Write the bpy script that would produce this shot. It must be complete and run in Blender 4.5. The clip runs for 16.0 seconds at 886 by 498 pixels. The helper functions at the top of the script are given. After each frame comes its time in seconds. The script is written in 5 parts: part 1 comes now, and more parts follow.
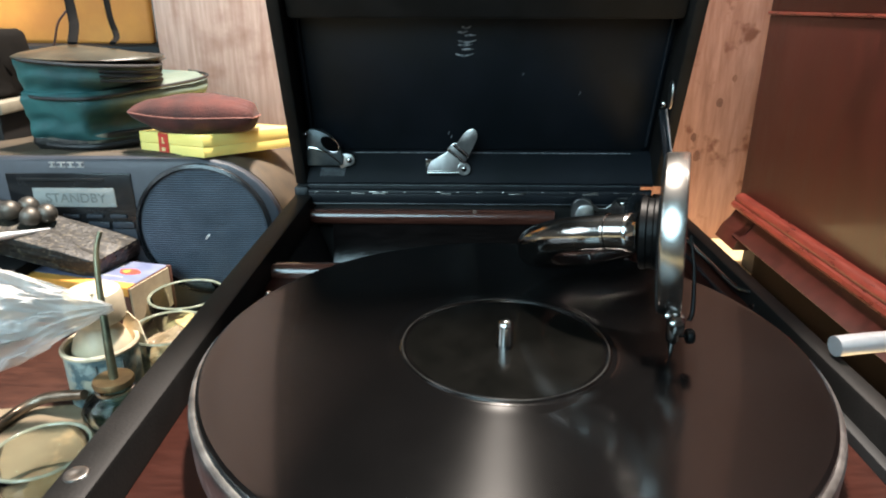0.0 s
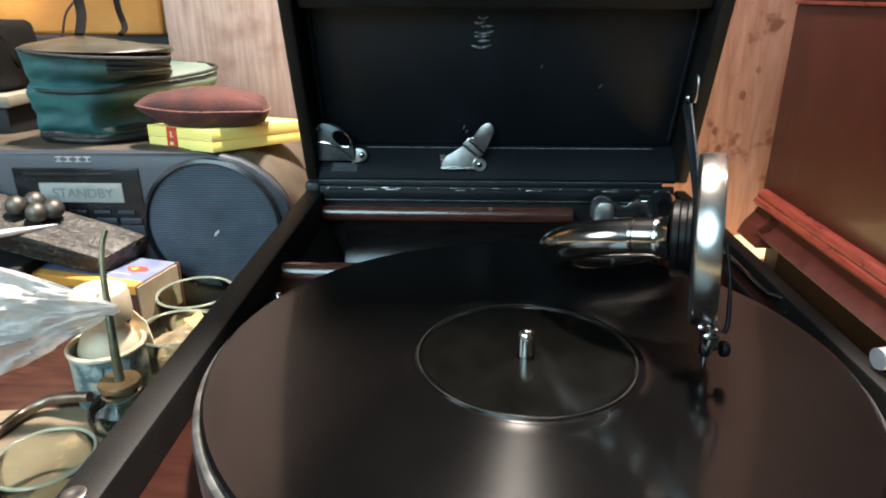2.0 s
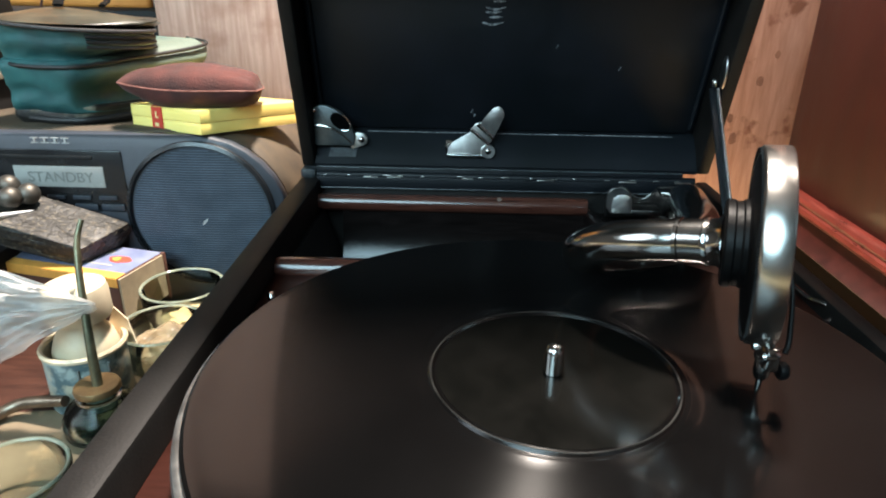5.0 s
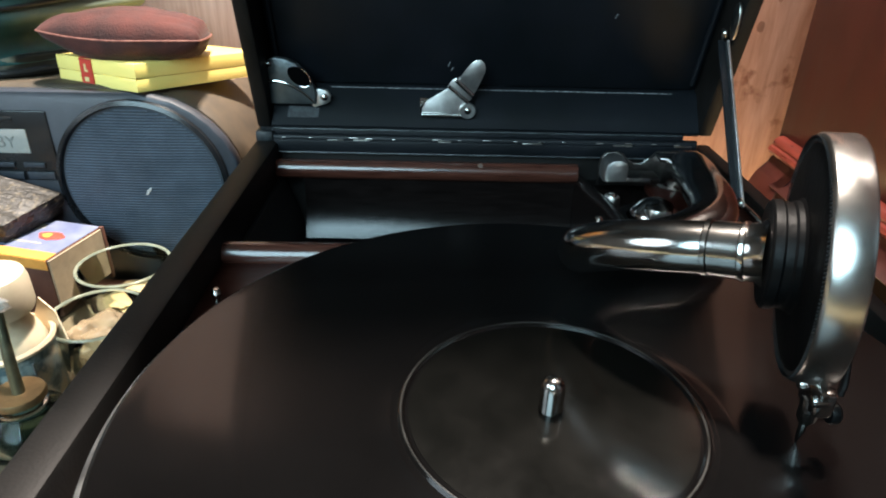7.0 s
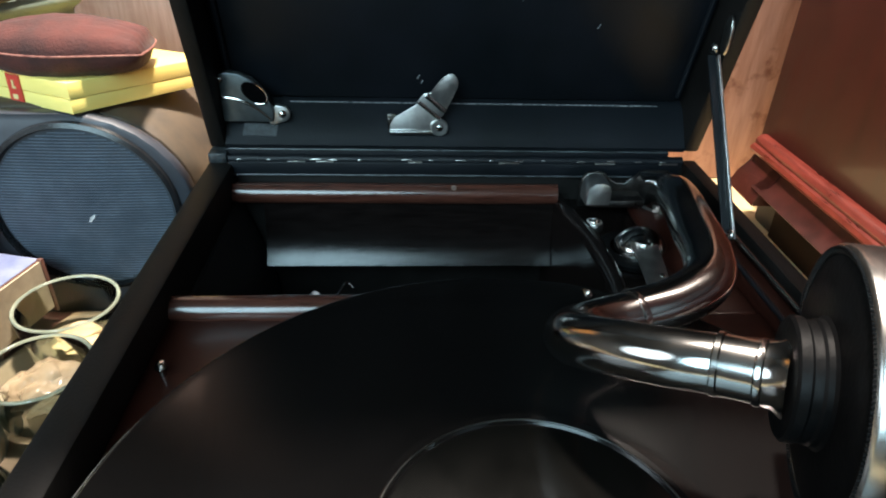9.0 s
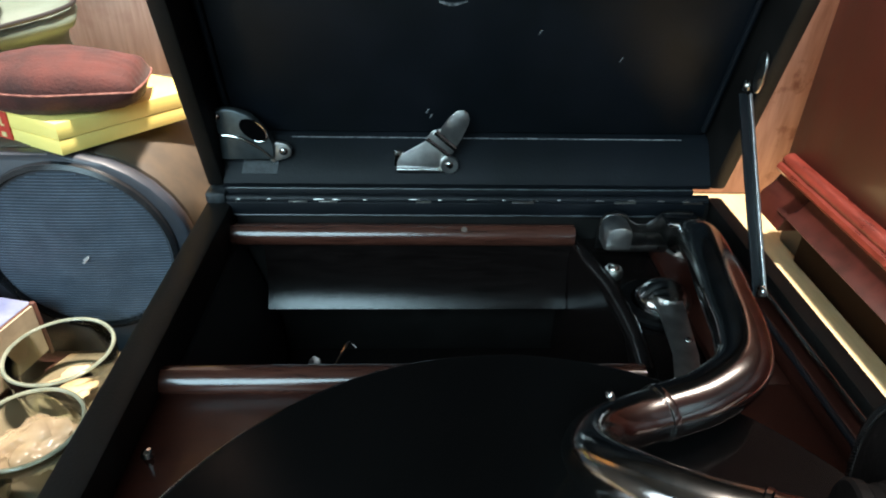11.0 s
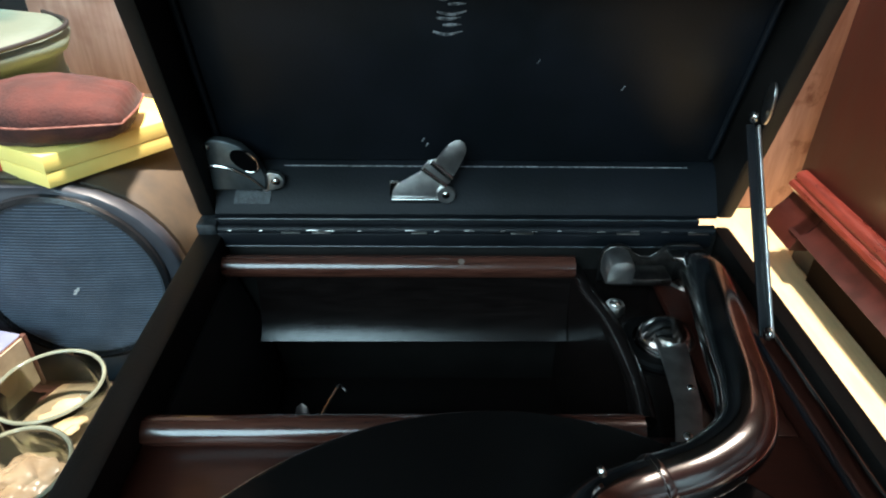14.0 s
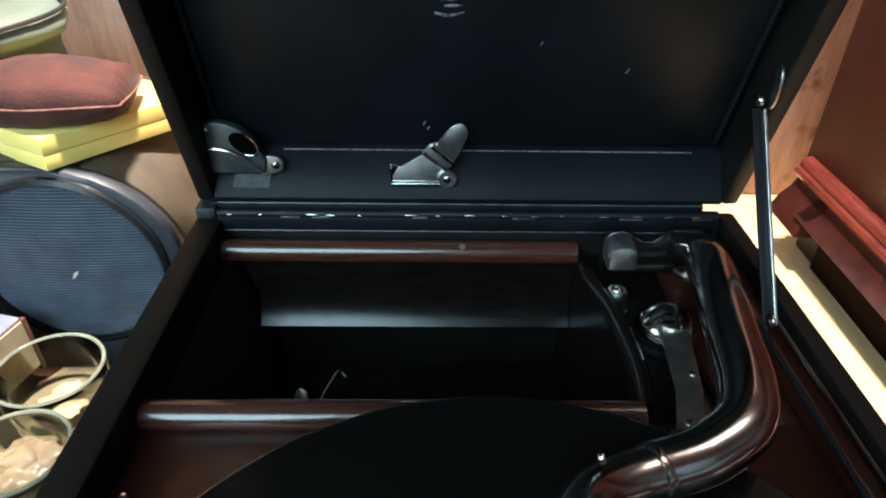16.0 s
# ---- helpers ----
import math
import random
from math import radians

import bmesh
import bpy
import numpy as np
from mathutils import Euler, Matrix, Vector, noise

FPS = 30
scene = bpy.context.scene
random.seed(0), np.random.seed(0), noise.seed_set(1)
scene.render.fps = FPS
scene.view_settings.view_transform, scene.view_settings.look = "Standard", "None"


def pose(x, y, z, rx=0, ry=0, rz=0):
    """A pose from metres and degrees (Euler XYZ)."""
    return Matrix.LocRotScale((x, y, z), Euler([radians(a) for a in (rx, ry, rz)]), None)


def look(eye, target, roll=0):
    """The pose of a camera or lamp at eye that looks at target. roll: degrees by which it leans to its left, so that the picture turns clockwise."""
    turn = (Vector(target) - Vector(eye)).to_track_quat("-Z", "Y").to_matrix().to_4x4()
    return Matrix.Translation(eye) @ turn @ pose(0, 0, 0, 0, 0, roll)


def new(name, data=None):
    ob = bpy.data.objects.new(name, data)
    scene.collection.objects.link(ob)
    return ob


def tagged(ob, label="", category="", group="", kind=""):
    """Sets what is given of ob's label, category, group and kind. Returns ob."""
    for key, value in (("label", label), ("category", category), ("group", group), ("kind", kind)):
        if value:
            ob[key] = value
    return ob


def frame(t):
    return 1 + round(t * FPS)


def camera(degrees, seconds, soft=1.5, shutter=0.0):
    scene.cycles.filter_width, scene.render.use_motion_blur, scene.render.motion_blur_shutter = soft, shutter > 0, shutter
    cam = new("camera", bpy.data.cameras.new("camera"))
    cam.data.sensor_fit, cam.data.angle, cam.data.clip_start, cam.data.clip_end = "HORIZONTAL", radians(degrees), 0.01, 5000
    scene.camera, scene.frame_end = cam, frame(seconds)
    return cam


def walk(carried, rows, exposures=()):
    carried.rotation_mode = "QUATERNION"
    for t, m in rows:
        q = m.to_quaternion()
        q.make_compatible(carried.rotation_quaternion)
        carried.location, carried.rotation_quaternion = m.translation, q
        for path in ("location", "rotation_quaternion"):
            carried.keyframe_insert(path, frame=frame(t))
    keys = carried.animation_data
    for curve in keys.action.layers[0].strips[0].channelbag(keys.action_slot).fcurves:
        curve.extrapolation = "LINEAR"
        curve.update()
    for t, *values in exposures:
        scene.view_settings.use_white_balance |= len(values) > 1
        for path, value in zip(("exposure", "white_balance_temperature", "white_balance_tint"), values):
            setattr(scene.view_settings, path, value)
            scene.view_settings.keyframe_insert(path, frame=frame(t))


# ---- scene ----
cam = camera(68.4, 16.0, soft=2.0)
PATH = [
    (0, (-0.02, -0.006, 0.257), (-0.051, 1.866, -0.446), 0.1),
    (0.5, (-0.021, -0.001, 0.256), (-0.061, 1.869, -0.45), 0.0),
    (1, (-0.02, 0.005, 0.256), (-0.069, 1.876, -0.451), -0.2),
    (1.5, (-0.022, 0.013, 0.254), (-0.077, 1.881, -0.458), -0.0),
    (2, (-0.023, 0.009, 0.257), (-0.087, 1.87, -0.472), 0.0),
    (2.5, (-0.025, 0.013, 0.256), (-0.095, 1.868, -0.49), 0.2),
    (3, (-0.027, 0.021, 0.256), (-0.097, 1.869, -0.504), 0.4),
    (3.5, (-0.027, 0.028, 0.252), (-0.094, 1.874, -0.513), 0.5),
    (6, (-0.035, 0.058, 0.251), (-0.046, 1.887, -0.559), 1.3),
    (6.5, (-0.033, 0.074, 0.249), (-0.024, 1.87, -0.63), 1.5),
    (7, (-0.032, 0.089, 0.251), (-0.001, 1.857, -0.684), 1.5),
    (7.5, (-0.032, 0.102, 0.252), (0.027, 1.842, -0.732), 1.8),
    (8, (-0.03, 0.112, 0.257), (0.053, 1.83, -0.762), 1.6),
    (8.5, (-0.03, 0.121, 0.264), (0.07, 1.823, -0.781), 1.6),
    (9, (-0.031, 0.13, 0.271), (0.082, 1.841, -0.758), 2.0),
    (9.5, (-0.028, 0.142, 0.276), (0.08, 1.848, -0.764), 1.9),
    (12, (-0.029, 0.17, 0.293), (0.029, 1.849, -0.791), 1.4),
    (12.5, (-0.026, 0.172, 0.294), (0.027, 1.849, -0.794), 1.3),
    (13, (-0.022, 0.173, 0.297), (0.028, 1.851, -0.79), 1.0),
    (13.5, (-0.022, 0.175, 0.298), (0.024, 1.855, -0.786), 0.9),
    (14, (-0.02, 0.183, 0.3), (0.018, 1.862, -0.785), 0.9),
    (14.5, (-0.019, 0.185, 0.299), (0.011, 1.865, -0.785), 0.7),
    (15, (-0.019, 0.185, 0.3), (0.011, 1.854, -0.802), 0.9),
    (15.5, (-0.018, 0.185, 0.299), (0.012, 1.847, -0.812), 1.0),
    (16, (-0.019, 0.185, 0.298), (0.011, 1.841, -0.823), 1.0),
]
walk(cam, [(t, look(eye, target, roll)) for t, eye, target, roll in PATH])

# ---- world, lights ----
world = bpy.data.worlds.new("room_air")
scene.world = world
world.use_nodes = True
world.node_tree.nodes["Background"].inputs[0].default_value = (0.75, 0.85, 1.0, 1)
world.node_tree.nodes["Background"].inputs[1].default_value = 0.085


def area_light(name, eye, target, size, energy, colour):
    data = bpy.data.lights.new(name, "AREA")
    data.shape, data.size, data.energy, data.color = "DISK", size, energy, colour
    ob = new(name, data)
    ob.matrix_world = look(eye, target)
    return ob


area_light("ceiling_bulb", (0.02, 0.585, 1.35), (0.02, 0.40, 0), 0.13, 76.0, (1.0, 0.89, 0.79))
area_light("front_window_daylight", (-0.60, -1.10, 1.10), (0.0, 0.45, 0.1), 1.2, 40.0, (0.56, 0.86, 1.0))
# unseen cool fill from the left, added to brighten the left back board
area_light("left_fill_light", (-1.60, -0.25, 0.95), (-0.20, 0.60, 0.20), 1.0, 13.0, (0.74, 0.90, 1.0))


# ---- materials ----
def mat(name, colour, rough=0.5, metal=0.0, colour2=None, scale=40.0, stretch=(1, 1, 1), bump=0.0, bump_scale=200.0, detail=6.0, rough_var=0.1, contrast=(0.35, 0.65), coat=0.0, wear=None, **extra):
    """A principled material whose colour and gloss vary at two scales of noise, in metres."""
    m = bpy.data.materials.new(name)
    m.use_nodes = True
    nt = m.node_tree
    n, l = nt.nodes, nt.links
    b = n["Principled BSDF"]
    b.inputs["Roughness"].default_value, b.inputs["Metallic"].default_value = rough, metal
    b.inputs["Coat Weight"].default_value = coat
    b.inputs["Coat Roughness"].default_value = 0.12
    tc, mp = n.new("ShaderNodeTexCoord"), n.new("ShaderNodeMapping")
    mp.inputs["Scale"].default_value = stretch
    l.new(tc.outputs["Object"], mp.inputs[0])
    big = n.new("ShaderNodeTexNoise")
    big.inputs["Scale"].default_value, big.inputs["Detail"].default_value, big.inputs["Roughness"].default_value = scale, detail, 0.6
    l.new(mp.outputs[0], big.inputs[0])
    ramp = n.new("ShaderNodeValToRGB")
    c2 = colour2 or tuple(c * 0.75 for c in colour)
    ramp.color_ramp.elements[0].position, ramp.color_ramp.elements[1].position = contrast
    ramp.color_ramp.elements[0].color, ramp.color_ramp.elements[1].color = (*c2, 1), (*colour, 1)
    l.new(big.outputs[0], ramp.inputs[0])
    out = ramp.outputs[0]
    if wear:
        patch = n.new("ShaderNodeTexNoise")
        patch.inputs["Scale"].default_value, patch.inputs["Detail"].default_value = wear[1], 8
        l.new(tc.outputs["Object"], patch.inputs[0])
        wr = n.new("ShaderNodeValToRGB")
        wr.color_ramp.elements[0].position, wr.color_ramp.elements[1].position = wear[2]
        l.new(patch.outputs[0], wr.inputs[0])
        mx = n.new("ShaderNodeMix")
        mx.data_type = "RGBA"
        l.new(wr.outputs[0], mx.inputs[0])
        l.new(out, mx.inputs[6])
        mx.inputs[7].default_value = (*wear[0], 1)
        out = mx.outputs[2]
    l.new(out, b.inputs["Base Color"])
    mr = n.new("ShaderNodeMapRange")
    mr.inputs["To Min"].default_value, mr.inputs["To Max"].default_value = max(0.02, rough - rough_var), min(1, rough + rough_var)
    fine = n.new("ShaderNodeTexNoise")
    fine.inputs["Scale"].default_value, fine.inputs["Detail"].default_value = bump_scale, 4
    l.new(mp.outputs[0], fine.inputs[0])
    l.new(big.outputs[0], mr.inputs[0])
    l.new(mr.outputs[0], b.inputs["Roughness"])
    if bump:
        bp = n.new("ShaderNodeBump")
        bp.inputs["Strength"].default_value, bp.inputs["Distance"].default_value = bump, 0.0006
        l.new(fine.outputs[0], bp.inputs["Height"])
        l.new(bp.outputs[0], b.inputs["Normal"])
    for key, value in extra.items():
        b.inputs[key.replace("_", " ")].default_value = value
    return m


def glass(name, colour=(0.95, 1, 0.93), rough=0.02):
    """Thin clear glass: light passes straight on, with a gloss that grows at grazing angles."""
    m = bpy.data.materials.new(name)
    m.use_nodes = True
    n, l = m.node_tree.nodes, m.node_tree.links
    n.remove(n["Principled BSDF"])
    clear, gloss, mix, fr = n.new("ShaderNodeBsdfTransparent"), n.new("ShaderNodeBsdfGlossy"), n.new("ShaderNodeMixShader"), n.new("ShaderNodeFresnel")
    clear.inputs[0].default_value = (*colour, 1)
    fr.inputs[0].default_value = 1.27
    ns, mr = n.new("ShaderNodeTexNoise"), n.new("ShaderNodeMapRange")
    ns.inputs["Scale"].default_value = 45
    mr.inputs["To Min"].default_value, mr.inputs["To Max"].default_value = rough, rough + 0.1
    l.new(ns.outputs[0], mr.inputs[0])
    l.new(mr.outputs[0], gloss.inputs["Roughness"])
    l.new(fr.outputs[0], mix.inputs[0])
    l.new(clear.outputs[0], mix.inputs[1])
    l.new(gloss.outputs[0], mix.inputs[2])
    l.new(mix.outputs[0], n["Material Output"].inputs[0])
    return m


LEATHER = mat("black_leathercloth", (0.005, 0.0065, 0.0095), 0.48, colour2=(0.003, 0.0045, 0.006), scale=25, bump=0.18, bump_scale=700, rough_var=0.08, wear=((0.012, 0.015, 0.018), 14, (0.62, 0.80)), Specular_IOR_Level=0.28)
RIMLEATHER = mat("worn_edge_leathercloth", (0.0105, 0.0092, 0.0086), 0.55, colour2=(0.006, 0.0055, 0.005), scale=40, bump=0.2, bump_scale=900, Specular_IOR_Level=0.18)
MAHOGANY = mat("mahogany_varnish", (0.036, 0.0096, 0.006), 0.34, colour2=(0.023, 0.0062, 0.004), scale=30, stretch=(2.5, 14, 14), bump=0.08, bump_scale=160, coat=0.2, Specular_IOR_Level=0.3)
RAILWOOD = mat("polished_rail_wood", (0.085, 0.030, 0.020), 0.22, colour2=(0.040, 0.013, 0.009), scale=35, stretch=(1.2, 14, 14), bump=0.12, bump_scale=140, coat=0.6)
COVE = mat("dark_stained_wood", (0.0075, 0.0052, 0.0048), 0.21, colour2=(0.004, 0.0028, 0.0026), scale=30, stretch=(2, 14, 14), bump=0.12, bump_scale=120, rough_var=0.06)
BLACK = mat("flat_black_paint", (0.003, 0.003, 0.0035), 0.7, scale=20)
ALUMINIUM = mat("brushed_aluminium", (0.80, 0.80, 0.82), 0.32, metal=0.65, colour2=(0.66, 0.66, 0.68), scale=80, rough_var=0.08)
NICKEL = mat("nickel_plate", (0.56, 0.545, 0.525), 0.15, metal=1.0, colour2=(0.36, 0.35, 0.335), scale=60, rough_var=0.07, bump=0.03, bump_scale=300)
DULLNICKEL = mat("tarnished_nickel", (0.5, 0.48, 0.45), 0.3, metal=1.0, colour2=(0.3, 0.28, 0.26), scale=120, rough_var=0.1, bump=0.08, bump_scale=400)
SATIN = mat("satin_nickel", (0.74, 0.73, 0.71), 0.36, metal=1.0, colour2=(0.52, 0.51, 0.50), scale=110, rough_var=0.12, bump=0.06, bump_scale=350)
DARKNICKEL = mat("blackened_nickel", (0.22, 0.215, 0.21), 0.3, metal=1.0, colour2=(0.11, 0.105, 0.10), scale=120, rough_var=0.1, bump=0.08, bump_scale=400)
RUBBER = mat("black_rubber", (0.0028, 0.0028, 0.003), 0.42, scale=80, bump=0.2, bump_scale=500, Specular_IOR_Level=0.09)
CABINET = mat("red_mahogany_veneer", (0.028, 0.0050, 0.0036), 0.42, colour2=(0.014, 0.0025, 0.0018), scale=14, stretch=(5, 5, 1.2), bump=0.05, bump_scale=150, Specular_IOR_Level=0.20, coat=0.2)
MOULD = mat("red_mahogany_moulding", (0.115, 0.018, 0.012), 0.3, colour2=(0.055, 0.0085, 0.0055), scale=40, stretch=(5, 1, 5), bump=0.15, coat=0.4)
TABLE = mat("pale_worn_table", (0.74, 0.57, 0.31), 0.5, colour2=(0.60, 0.45, 0.24), scale=18, stretch=(6, 1, 1), bump=0.2, bump_scale=150, wear=((0.35, 0.2, 0.1), 30, (0.66, 0.78)))
PLASTICGREY = mat("grey_radio_plastic", (0.034, 0.040, 0.053), 0.45, colour2=(0.024, 0.029, 0.038), scale=60, bump=0.12, bump_scale=1200)
DUSTYTAN = mat("dusty_radio_shell", (0.078, 0.056, 0.034), 0.65, colour2=(0.036, 0.029, 0.022), scale=28, bump=0.2, bump_scale=900, contrast=(0.3, 0.6))
DARKPLASTIC = mat("black_radio_plastic", (0.012, 0.013, 0.015), 0.25, scale=60)
LCD = mat("lcd_grey_glass", (0.36, 0.37, 0.35), 0.25, colour2=(0.28, 0.29, 0.28), scale=30)
INK = mat("lcd_segment_ink", (0.19, 0.195, 0.185), 0.4, scale=50)
SILVERINK = mat("silver_print", (0.6, 0.6, 0.6), 0.35, metal=0.3, scale=100)
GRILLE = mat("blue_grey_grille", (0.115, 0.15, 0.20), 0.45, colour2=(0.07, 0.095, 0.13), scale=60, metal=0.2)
# the bar colour darkened, for the shade between the grille bars
GRILLEBACK = mat("grille_shade_backing", (0.046, 0.060, 0.080), 0.6, scale=60)
YELLOW = mat("yellow_plastic_case", (0.98, 0.80, 0.27), 0.35, colour2=(0.95, 0.75, 0.21), scale=20)
REDLABEL = mat("red_paper_label", (0.6, 0.05, 0.03), 0.5, scale=50)
CREAMINK = mat("cream_print", (0.85, 0.65, 0.3), 0.5, scale=50)
VELVET = mat("maroon_velvet", (0.080, 0.018, 0.013), 0.85, colour2=(0.030, 0.0065, 0.005), scale=45, bump=0.8, bump_scale=700, Sheen_Weight=0.06, Sheen_Roughness=0.4)
PIPING = mat("black_vinyl_piping", (0.015, 0.015, 0.016), 0.55, scale=80)
ORANGE = mat("orange_paper", (0.75, 0.30, 0.055), 0.7, colour2=(0.62, 0.22, 0.04), scale=16, bump=0.3, bump_scale=120)


# ---- mesh helpers ----
def part(name, bm, material, parent=None, label="", smooth=35):
    """Links a bmesh as one mesh object under a thing or a part."""
    me = bpy.data.meshes.new(name)
    bmesh.ops.recalc_face_normals(bm, faces=bm.faces)
    bm.to_mesh(me)
    bm.free()
    if smooth:
        for p in me.polygons:
            p.use_smooth = True
        me.set_sharp_from_angle(angle=radians(smooth))
    me.materials.append(material)
    ob = new(name, me)
    if parent is not None:
        ob.parent = parent
    if label:
        ob["label"] = label
    return ob


def thing(name, label, category, at=(0, 0, 0), group="", kind=""):
    return tagged(new(name), label, category, group, kind) if at == (0, 0, 0) else at_place(tagged(new(name), label, category, group, kind), at)


def at_place(ob, at):
    ob.location = at
    return ob


def box(x0, x1, y0, y1, z0, z1, bevel=0.0, seg=2, bm=None):
    bm = bm or bmesh.new()
    r = bmesh.ops.create_cube(bm, size=1, matrix=Matrix.Translation(((x0 + x1) / 2, (y0 + y1) / 2, (z0 + z1) / 2)) @ Matrix.Diagonal((x1 - x0, y1 - y0, z1 - z0, 1)))
    if bevel:
        edges = list({e for v in r["verts"] for e in v.link_edges})
        bmesh.ops.bevel(bm, geom=edges, offset=bevel, segments=seg, affect="EDGES", profile=0.5)
    return bm


def lathe(profile, m=None, n=48, bm=None):
    """Turns (radius, height) pairs round z."""
    bm = bm or bmesh.new()
    m = m or Matrix()
    rings = []
    for r, z in profile:
        if r < 1e-6:
            rings.append([bm.verts.new(m @ Vector((0, 0, z)))])
        else:
            rings.append([bm.verts.new(m @ Vector((r * math.cos(a * math.tau / n), r * math.sin(a * math.tau / n), z))) for a in range(n)])
    for a, b in zip(rings, rings[1:]):
        for i in range(n):
            j = (i + 1) % n
            if len(a) == 1 and len(b) == 1:
                continue
            if len(a) == 1:
                bm.faces.new((a[0], b[i], b[j]))
            elif len(b) == 1:
                bm.faces.new((a[i], a[j], b[0]))
            else:
                bm.faces.new((a[i], a[j], b[j], b[i]))
    return bm


def spline(points, steps=8):
    """Catmull-Rom through tuples of any length."""
    p = [Vector(q) if len(q) < 5 else q for q in points]
    p = [2 * p[0] - p[1], *p, 2 * p[-1] - p[-2]]
    out = []
    for i in range(1, len(p) - 2):
        a, b, c, d = p[i - 1:i + 3]
        for k in range(steps):
            t = k / steps
            out.append(0.5 * ((2 * b) + (c - a) * t + (2 * a - 5 * b + 4 * c - d) * t * t + (3 * b - a - 3 * c + d) * t ** 3))
    out.append(p[-2])
    return out


def tube(points, n=16, steps=8, cap=True, squash=1.0, bm=None):
    """A round tube along (x, y, z, radius) points."""
    bm = bm or bmesh.new()
    pts = spline(points, steps) if steps > 1 else [Vector(q) for q in points]
    rings, side = [], None
    for i, p in enumerate(pts):
        d = (pts[min(i + 1, len(pts) - 1)].xyz - pts[max(i - 1, 0)].xyz).normalized()
        if side is None:
            side = d.orthogonal().normalized()
            if abs(d.z) < 0.9:
                side = d.cross(Vector((0, 0, 1))).normalized()
        side = (side - d * side.dot(d)).normalized()
        up = side.cross(d)
        rings.append([bm.verts.new(p.xyz + p[3] * (side * math.cos(k * math.tau / n) + squash * up * math.sin(k * math.tau / n))) for k in range(n)])
    for a, b in zip(rings, rings[1:]):
        for i in range(n):
            j = (i + 1) % n
            bm.faces.new((a[i], a[j], b[j], b[i]))
    if cap:
        bm.faces.new(rings[0][::-1])
        bm.faces.new(rings[-1])
    return bm


def prism(outline, m, depth, bevel=0.0, bm=None):
    """A flat plate: the (x, y) outline in the plane of m, depth thick along its z."""
    bm = bm or bmesh.new()
    a = [bm.verts.new(m @ Vector((x, y, 0))) for x, y in outline]
    b = [bm.verts.new(m @ Vector((x, y, depth))) for x, y in outline]
    fs = [bm.faces.new(a[::-1]), bm.faces.new(b)]
    for i in range(len(a)):
        j = (i + 1) % len(a)
        fs.append(bm.faces.new((a[i], a[j], b[j], b[i])))
    if bevel:
        edges = list({e for f in fs[:2] for e in f.edges})
        bmesh.ops.bevel(bm, geom=edges, offset=bevel, segments=2, affect="EDGES", profile=0.5)
    return bm


def sweep_x(profile, x0, x1, bm=None):
    """A closed (y, z) profile drawn out along x."""
    m = Matrix(((0, 0, 1, x0), (1, 0, 0, 0), (0, 1, 0, 0), (0, 0, 0, 1)))
    return prism(profile, m, x1 - x0, bm=bm)


def screw(r, m, bm=None):
    """A domed screw head, its top along the z of m."""
    return lathe([(0, r * 0.55), (r * 0.5, r * 0.48), (r * 0.85, r * 0.25), (r, 0), (r, -r * 0.3)], m, 16, bm)


# ---- room ----
part("table", box(-1.1, 0.9, -0.5, 0.96, -0.04, 0.0, 0.003), TABLE)
tagged(bpy.data.objects["table"], "pale worn wooden table top with stains", "table", kind="structure")
WALLWOOD = mat("pinkish_plywood", (0.68, 0.46, 0.38), 0.55, colour2=(0.48, 0.28, 0.21), scale=22, stretch=(7, 7, 0.55), bump=0.3, bump_scale=60, contrast=(0.32, 0.66), wear=((0.36, 0.18, 0.12), 20, (0.52, 0.72)))
PLASTER = mat("dim_plaster", (0.115, 0.108, 0.10), 0.8, scale=6, bump=0.2)
REDBOARD = mat("knotty_red_brown_board", (0.42, 0.225, 0.165), 0.5, colour2=(0.27, 0.125, 0.085), scale=24, stretch=(6, 6, 0.8), bump=0.3, bump_scale=60, contrast=(0.32, 0.66), wear=((0.17, 0.065, 0.038), 55, (0.58, 0.70)))
tagged(part("wall_back", box(0.0005, 0.9, 0.72, 0.745, 0.0005, 0.62, 0.002), REDBOARD), "knotty red-brown wooden back board with vertical grain", "wall", kind="structure")
tagged(part("wall_back_left", box(-0.338, -0.0005, 0.72, 0.745, 0.0005, 0.62, 0.002), WALLWOOD), "pale pinkish plywood back board with vertical grain", "wall", kind="structure")
tagged(part("wall_far", box(-2.2, 2.2, 1.6, 1.65, -0.9, 1.7), PLASTER), "dim plaster wall", "wall", kind="structure")
tagged(part("wall_front", box(-2.2, 2.2, -1.75, -1.7, -0.9, 1.7), PLASTER), "dim plaster wall", "wall", kind="structure")
tagged(part("wall_west", box(-2.25, -2.2, -1.7, 1.6, -0.9, 1.7), PLASTER), "dim plaster wall", "wall", kind="structure")
tagged(part("wall_east", box(2.2, 2.25, -1.7, 1.6, -0.9, 1.7), PLASTER), "dim plaster wall", "wall", kind="structure")
tagged(part("ceiling", box(-2.25, 2.25, -1.75, 1.65, 1.7, 1.75), PLASTER), "plain plaster ceiling", "ceiling", kind="structure")
tagged(part("floor", box(-2.25, 2.25, -1.75, 1.65, -0.95, -0.9), PLASTER), "dim floor", "floor", kind="structure")

